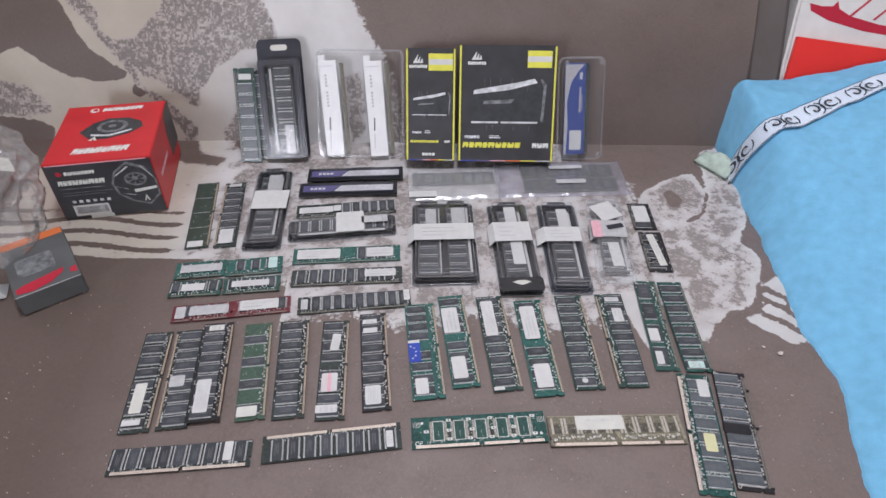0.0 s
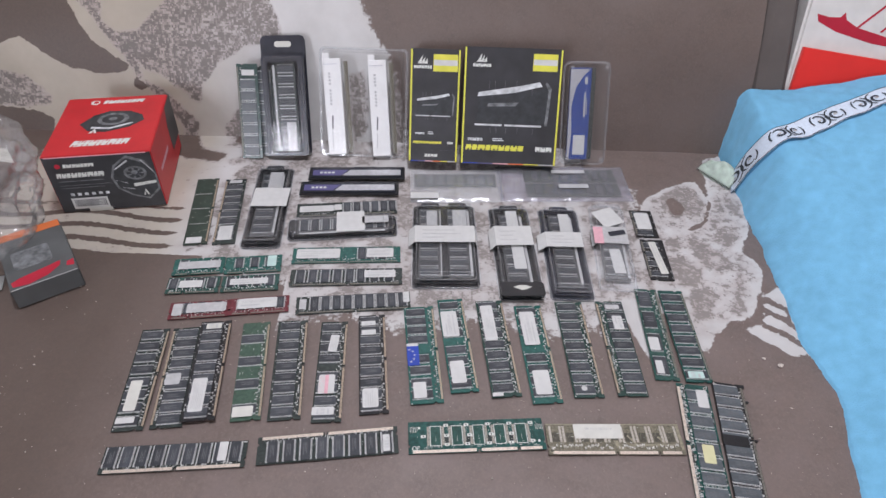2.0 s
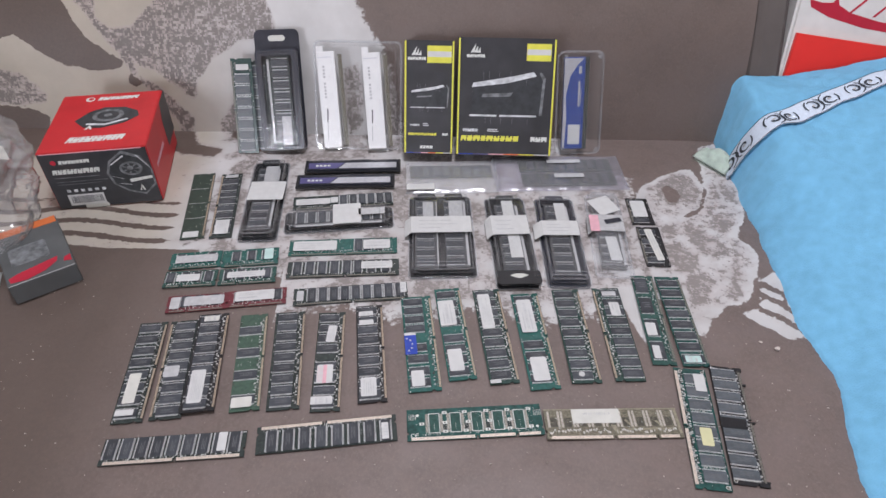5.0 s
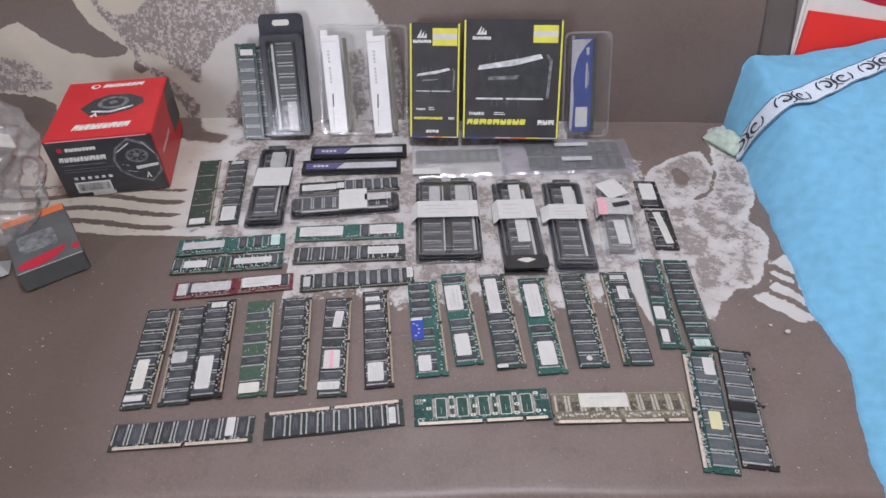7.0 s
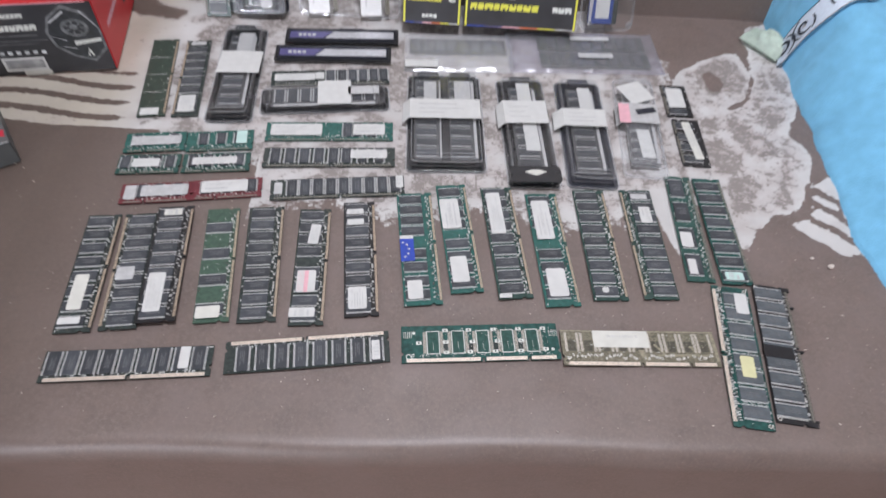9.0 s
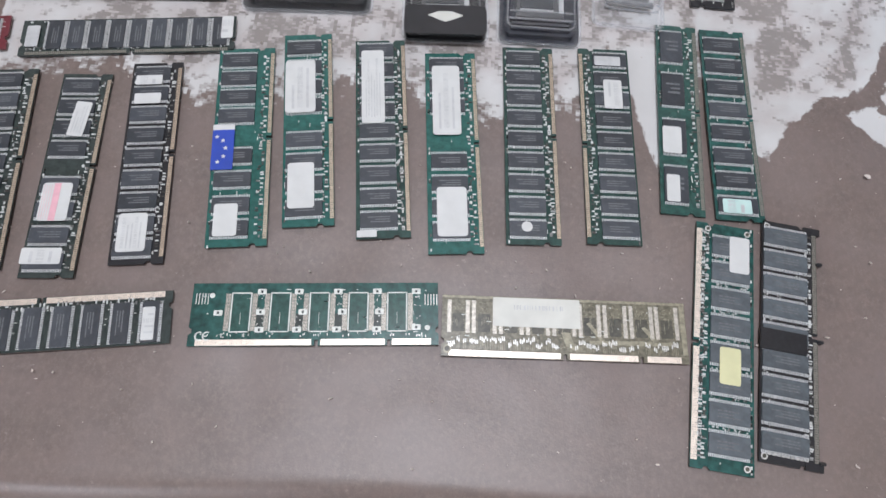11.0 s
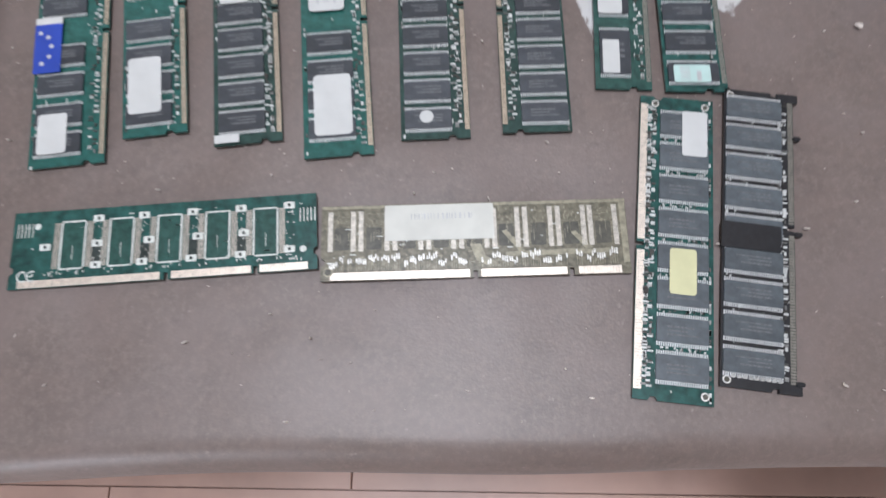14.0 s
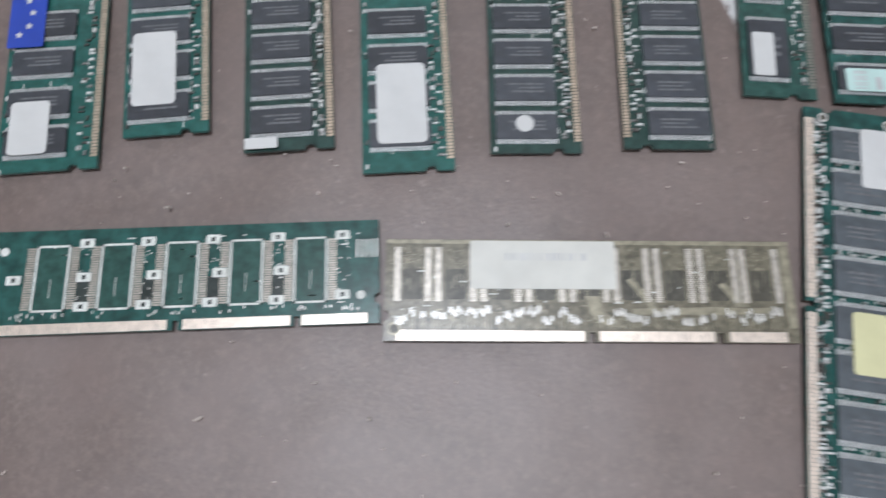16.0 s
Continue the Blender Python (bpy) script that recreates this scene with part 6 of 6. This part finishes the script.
part("pale_panel", plate(rounded(0.040, 0.034, 0.004, -0.040, 0.050), 0.0261, 0.0262), "artwork_grey", grey)
part("front_crease", bars([(-0.069, -0.001, 0.0002, 0.0012)], 0.0260, 0.0262), "label_grey", grey)
scrap = thing("paper_scrap", pose(-0.520, 0.622, 0.0, 0, 0, 30), "folded scrap of white paper beside the grey carton", "paper")
bm = bmesh.new()
pts = [bm.verts.new(p) for p in ((-0.030, -0.014, 0.001), (0.008, -0.010, 0.001), (0.012, 0.014, 0.001), (-0.030, 0.016, 0.001), (-0.012, 0.002, 0.014), (0.000, 0.004, 0.012))]
for f in ((0, 1, 5, 4), (1, 2, 5), (2, 3, 4, 5), (3, 0, 4)):
    bm.faces.new([pts[i] for i in f])
bmesh.ops.solidify(bm, geom=bm.faces[:], thickness=0.0006)
part("sheet", bm, "label", scrap)


# ---- crumpled clear plastic bag ----
bag = thing("plastic_bag", pose(-0.600, 0.745, 0.048, 0, 0, 30), "crumpled clear plastic bag with a white sticker", "plastic bag")
bm = bmesh.new()
bmesh.ops.create_icosphere(bm, subdivisions=5, radius=1.0)
for v in bm.verts:
    d = v.co.normalized()
    k = 1 + 0.26 * noise.noise(d * 1.7) - 0.30 * abs(noise.noise(d * 2.6 + Vector((3, 1, 2)))) - 0.12 * abs(noise.noise(d * 5.0)) - 0.05 * abs(noise.noise(d * 11.0 + Vector((1, 5, 2))))
    v.co = Vector((d.x * 0.100 * k, d.y * 0.150 * k, max(d.z * 0.066 * k, -0.0475)))
bmesh.ops.delete(bm, geom=[f for f in bm.faces if f.calc_center_median().z < -0.040], context="FACES")
for f in bm.faces:
    f.smooth = True
part("film", bm, "bagfilm", bag)
part("sticker", plate(rounded(0.030, 0.026, 0.001, steps=1), 0, 0.0003), "label_cream", bag, m=pose(0.050, -0.020, 0.046, 18, 34, 20))


# ---- towel, ribbon and mint cloth ----
TOWEL_EDGE = ((0.30, 0.372), (0.386, 0.380), (0.424, 0.383), (0.461, 0.392), (0.495, 0.406), (0.52, 0.405), (0.568, 0.397), (0.619, 0.398), (0.685, 0.403), (0.773, 0.405), (0.87, 0.410), (0.97, 0.412), (1.1, 0.415))


def towel_edge(y):
    """Where the towel meets the seat, for each y."""
    return np.interp(y, [p[0] for p in TOWEL_EDGE], [p[1] for p in TOWEL_EDGE]) + 0.0015 * np.sin(y * 61) + 0.001 * np.sin(y * 137)


def towel_height(x, y):
    t = np.clip((y - 0.55) / 0.40, 0, 1)
    t = t * t * (3 - 2 * t)
    u = np.clip((x - towel_edge(y)) / (0.15 - 0.126 * t), 0, 1)
    top = 0.040 + 0.062 * t + 0.16 * np.clip(x - 0.50, 0, 1)
    return top * (1 - (1 - u) ** 2.4)


def towel():
    ob = thing("towel", pose(0, 0, 0), "pale blue terry towel draped in a soft heap", "towel")
    step = 0.0035
    ys = np.arange(0.300, 1.075, step)
    us = np.concatenate([np.linspace(0, 0.02, 8), np.arange(0.024, 0.46, step)])
    verts, faces = [], []
    w = len(us)
    for y in ys:
        e = float(towel_edge(np.array(y)))
        for u in us:
            x = e + u
            z = float(towel_height(np.array(x), np.array(y)))
            back = max(0.0, y - 0.978 - 0.06 * max(0.0, x - 0.42))
            yy, zz = y - back * 0.75, z * max(0.0, 1 - (back / 0.085) ** 2) if back > 0 else z
            front = max(0.0, 0.372 - y)
            if front > 0:
                zz -= front * 1.1
                yy += front * 0.35 - 0.004
            n = noise.fractal(Vector((x * 9, y * 9, 1.7)), 1.0, 2.0, 3)
            f = noise.noise(Vector((x * 260, y * 260, 4))) * 0.8 + noise.noise(Vector((x * 90, y * 90, 9))) * 0.6
            k = min(1.0, u / 0.03)
            verts.append((x + 0.0016 * noise.noise(Vector((y * 190, u * 60, 2))) * (1 - k), yy, -0.008 - front if u == 0 else max(zz + k * (0.007 * n + 0.0013 * f), 0.0004 if front == 0 else -1)))
    for j in range(len(ys) - 1):
        for i in range(w - 1):
            a = j * w + i
            faces.append((a, a + 1, a + 1 + w, a + w))
    d = bpy.data.meshes.new("cloth")
    d.from_pydata(verts, [], faces)
    d.polygons.foreach_set("use_smooth", [True] * len(d.polygons))
    # the pile catches light at a slant
    pile = MAT["terry"].node_tree.nodes["Principled BSDF"]
    pile.inputs["Sheen Weight"].default_value, pile.inputs["Sheen Roughness"].default_value = 0.6, 0.5
    pile.inputs["Sheen Tint"].default_value = (0.35, 0.70, 0.95, 1)
    d.materials.append(MAT["terry"])
    part_of("cloth", d, ob)
    # woven ribbon across the towel
    line = [(0.4075, 0.875), (0.417, 0.872), (0.431, 0.866), (0.457, 0.871), (0.490, 0.888), (0.525, 0.903), (0.556, 0.914), (0.590, 0.926), (0.625, 0.938)]

    def along(s):
        k = min(int(s), len(line) - 2)
        p = [Vector(line[max(0, min(len(line) - 1, k + o))]) for o in (-1, 0, 1, 2)]
        t = s - k
        return 0.5 * ((2 * p[1]) + (p[2] - p[0]) * t + (2 * p[0] - 5 * p[1] + 4 * p[2] - p[3]) * t * t + (3 * p[1] - p[0] - 3 * p[2] + p[3]) * t ** 3)

    def on_towel(s, v, lift):
        def surface(p):
            n = noise.fractal(Vector((p.x * 9, p.y * 9, 1.7)), 1.0, 2.0, 3)
            k = min(1.0, max(0.0, (p.x - float(towel_edge(np.array(p.y)))) / 0.03))
            return float(towel_height(np.array(p.x), np.array(p.y))) + 0.007 * n * k

        def on(s):
            c = along(min(max(s, 0.0), len(line) - 1.001))
            return Vector((c.x, c.y, surface(c)))

        e, c = 0.002, along(s)
        normal = Vector((surface(c - Vector((e, 0))) - surface(c + Vector((e, 0))), surface(c - Vector((0, e))) - surface(c + Vector((0, e))), 2 * e)).normalized()
        side = normal.cross((on(s + 0.08) - on(s - 0.08)).normalized()).normalized()
        return on(s) + side * v + normal * (0.0046 + lift)

    def strip(s0, s1, n, v0, v1, lift):
        bm = bmesh.new()
        rows = [[bm.verts.new(on_towel(s0 + (s1 - s0) * i / n, v0 + (v1 - v0) * k / 4, lift)) for k in range(5)] for i in range(n + 1)]
        for a, b in zip(rows, rows[1:]):
            for k in range(4):
                bm.faces.new((a[k], b[k], b[k + 1], a[k + 1]))
        return bm

    top = len(line) - 1.01
    rib = part("ribbon", strip(0, top, 70, -0.0155, 0.0155, 0.0), "ribbon", ob, "white ribbon with dark curling motifs")
    for v in (-0.0152, 0.0142):
        part("ribbon_edge", strip(0, top, 70, v, v + 0.0010, 0.0004), "ribbon_dark", rib)
    # curling motifs: a thin scroll that winds into a ring between two curved leaves, turned about in pairs
    def stroke(points, half):
        bm = bmesh.new()
        prev = None
        for i, (s, v) in enumerate(points):
            ds, dv = [q - p for p, q in zip(points[max(0, i - 1)], points[min(len(points) - 1, i + 1)])]
            ds, r = ds * 0.031, math.hypot(ds * 0.031, dv)
            w = half * (0.45 + 0.55 * math.sin(math.pi * min(1.0, 0.15 + 0.85 * i / len(points))))
            cur = [bm.verts.new(on_towel(s - k * w * dv / r / 0.031, v + k * w * ds / r, 0.0009)) for k in (-1, 1)]
            if prev:
                bm.faces.new((prev[0], cur[0], cur[1], prev[1]))
            prev = cur
        return bm

    for j in range(9):
        s0, sign = 0.62 + 0.92 * j - (0.26 if j % 2 else 0.0), 1 if j % 2 else -1
        if s0 + 0.5 > top:
            break
        coil = [(s0 + sign * (0.07 + 0.034 * a) * math.cos(a), sign * (0.0026 + 0.00128 * a) * math.sin(a)) for a in [0.32 * i for i in range(18)]]
        part("curling_motif", stroke(coil, 0.0015), "ribbon_dark", rib)
        for reach, first, last in ((0.36, 1.8, 4.2), (0.34, -1.0, 0.4)):
            arc = [(s0 + sign * reach * math.cos(a), sign * 0.0122 * math.sin(a)) for a in [first + (last - first) * i / 13 for i in range(14)]]
            part("curling_leaf", stroke(arc, 0.0010), "ribbon_dark", rib)
        part("motif_dot", stroke([(s0 - 0.06 + 0.02 * i, 0.0) for i in range(7)], 0.0017), "label_grey", rib)


towel()
mint = thing("mint_cloth", pose(0.398, 0.900, 0.0, 0, 0, 35), "crumpled corner of pale mint cloth beside the towel", "cloth")
bm = bmesh.new()
n = 22
g = [[bm.verts.new(((i / n - 0.5) * 0.034, (j / n - 0.5) * 0.058, 0.003 + 0.020 * math.sin(math.pi * i / n) * math.sin(math.pi * (0.15 + 0.8 * j / n)) + 0.006 * noise.noise(Vector((i * 0.4, j * 0.4, 2))) * math.sin(math.pi * i / n))) for i in range(n + 1)] for j in range(n + 1)]
for j in range(n):
    for i in range(n):
        bm.faces.new((g[j][i], g[j][i + 1], g[j + 1][i + 1], g[j + 1][i]))
bmesh.ops.solidify(bm, geom=bm.faces[:], thickness=0.002)
for f in bm.faces:
    f.smooth = True
part("fold", bm, "mint_cloth", mint)


# ---- red and white shoe carton behind the towel ----
shoe = thing("shoe_carton", pose(0, CREASE - 0.010, 0.0, LEAN, 0, 0) @ pose(0.488, 0, 0, 0, 0, -7) @ pose(-0.5, 0, 0), "red and white shoe carton standing on its side", "shoe box")
bm = bmesh.new()
box(bm, 0.496, 0.84, 0.035, 0.40, -0.115, -0.003)
bmesh.ops.bevel(bm, geom=bm.edges[:], offset=0.004, segments=3, affect="EDGES")
part("carton", bm, "carton_white", shoe, "white shoe carton")
part("red_lid", plate([(0.498, 0.034), (0.845, 0.034), (0.845, 0.166), (0.504, 0.166)], -0.003, 0.004, 0.002), "red_gloss", shoe, "glossy bright red lid")
part("crimson_sweep", plate([(0.512, 0.214), (0.516, 0.204), (0.545, 0.194), (0.600, 0.186), (0.845, 0.180), (0.845, 0.192), (0.620, 0.198), (0.575, 0.204), (0.556, 0.212), (0.552, 0.222), (0.546, 0.214), (0.530, 0.212)], -0.0029, -0.0026), "crimson", shoe)
for k in range(5):
    x = 0.572 + 0.036 * k
    part("crimson_stroke", plate([(x, 0.203), (x + 0.004, 0.203), (x + 0.046, 0.250), (x + 0.042, 0.250)], -0.0029, -0.0026), "crimson", shoe)
part("crimson_top", plate([(0.530, 0.262), (0.845, 0.250), (0.845, 0.285), (0.530, 0.285)], -0.0029, -0.0026), "crimson", shoe)


# ---- floor boards under the sofa front ----
d = None
for j in range(-8, 9):
    for i in range(-2, 5):
        bm = bmesh.new()
        x0, y0 = -0.9 + 0.72 * i + 0.24 * (j % 2), -0.25 + 0.19 * j
        if x0 < -1.99 or x0 + 0.72 > 1.99 or y0 < -1.79 or y0 + 0.19 > 1.59:
            bm.free()
            continue
        prism(bm, [(x0 + 0.0006, y0 + 0.0006), (x0 + 0.7194, y0 + 0.0006), (x0 + 0.7194, y0 + 0.1894), (x0 + 0.0006, y0 + 0.1894)], FLOOR - 0.004, FLOOR + 0.004, 0.001)
        part("plank", bm, "wood", bpy.data.objects["floor"])


# ---- crumbs and lint ----
rnd = random.Random(11)
bm = bmesh.new()
for i in range(460):
    x, y = rnd.uniform(-0.45, 0.40), rnd.uniform(0.37, 0.64)
    r = rnd.choice((0.0002, 0.0003, 0.0003, 0.0004, 0.0004, 0.0007))
    m = Matrix.Translation((x, y, r * 0.5)) @ pose(0, 0, 0, rnd.uniform(0, 90), rnd.uniform(0, 90), rnd.uniform(0, 180)) @ Matrix.Diagonal((r * rnd.uniform(1, 3.2), r * 0.8, r * 0.8, 1))
    bmesh.ops.create_icosphere(bm, subdivisions=1, radius=1.0, matrix=m)
d = bpy.data.meshes.new("lint")
bm.to_mesh(d)
bm.free()
d.materials.append(MAT["crumb"])
tagged(new("lint", d), "pale lint and crumbs scattered over the brown cloth", "crumbs", kind="stuff")
for x, y, r in ((0.361, 0.549, 0.0020), (0.346, 0.558, 0.0013)):
    bm = bmesh.new()
    bmesh.ops.create_icosphere(bm, subdivisions=2, radius=r)
    for v in bm.verts:
        v.co *= 1 + 0.7 * noise.noise(v.co * 700 + Vector((x * 90, y * 90, 0)))
        v.co.x *= 1.35
        v.co.z *= 0.7
    d = bpy.data.meshes.new("crumb")
    bm.to_mesh(d)
    bm.free()
    d.materials.append(MAT["crumb"])
    ob = new("crumb", d)
    ob.location = (x, y, r * 0.45)
    tagged(ob, "pale bread crumb lying on the brown cloth", "crumb", "crumbs")
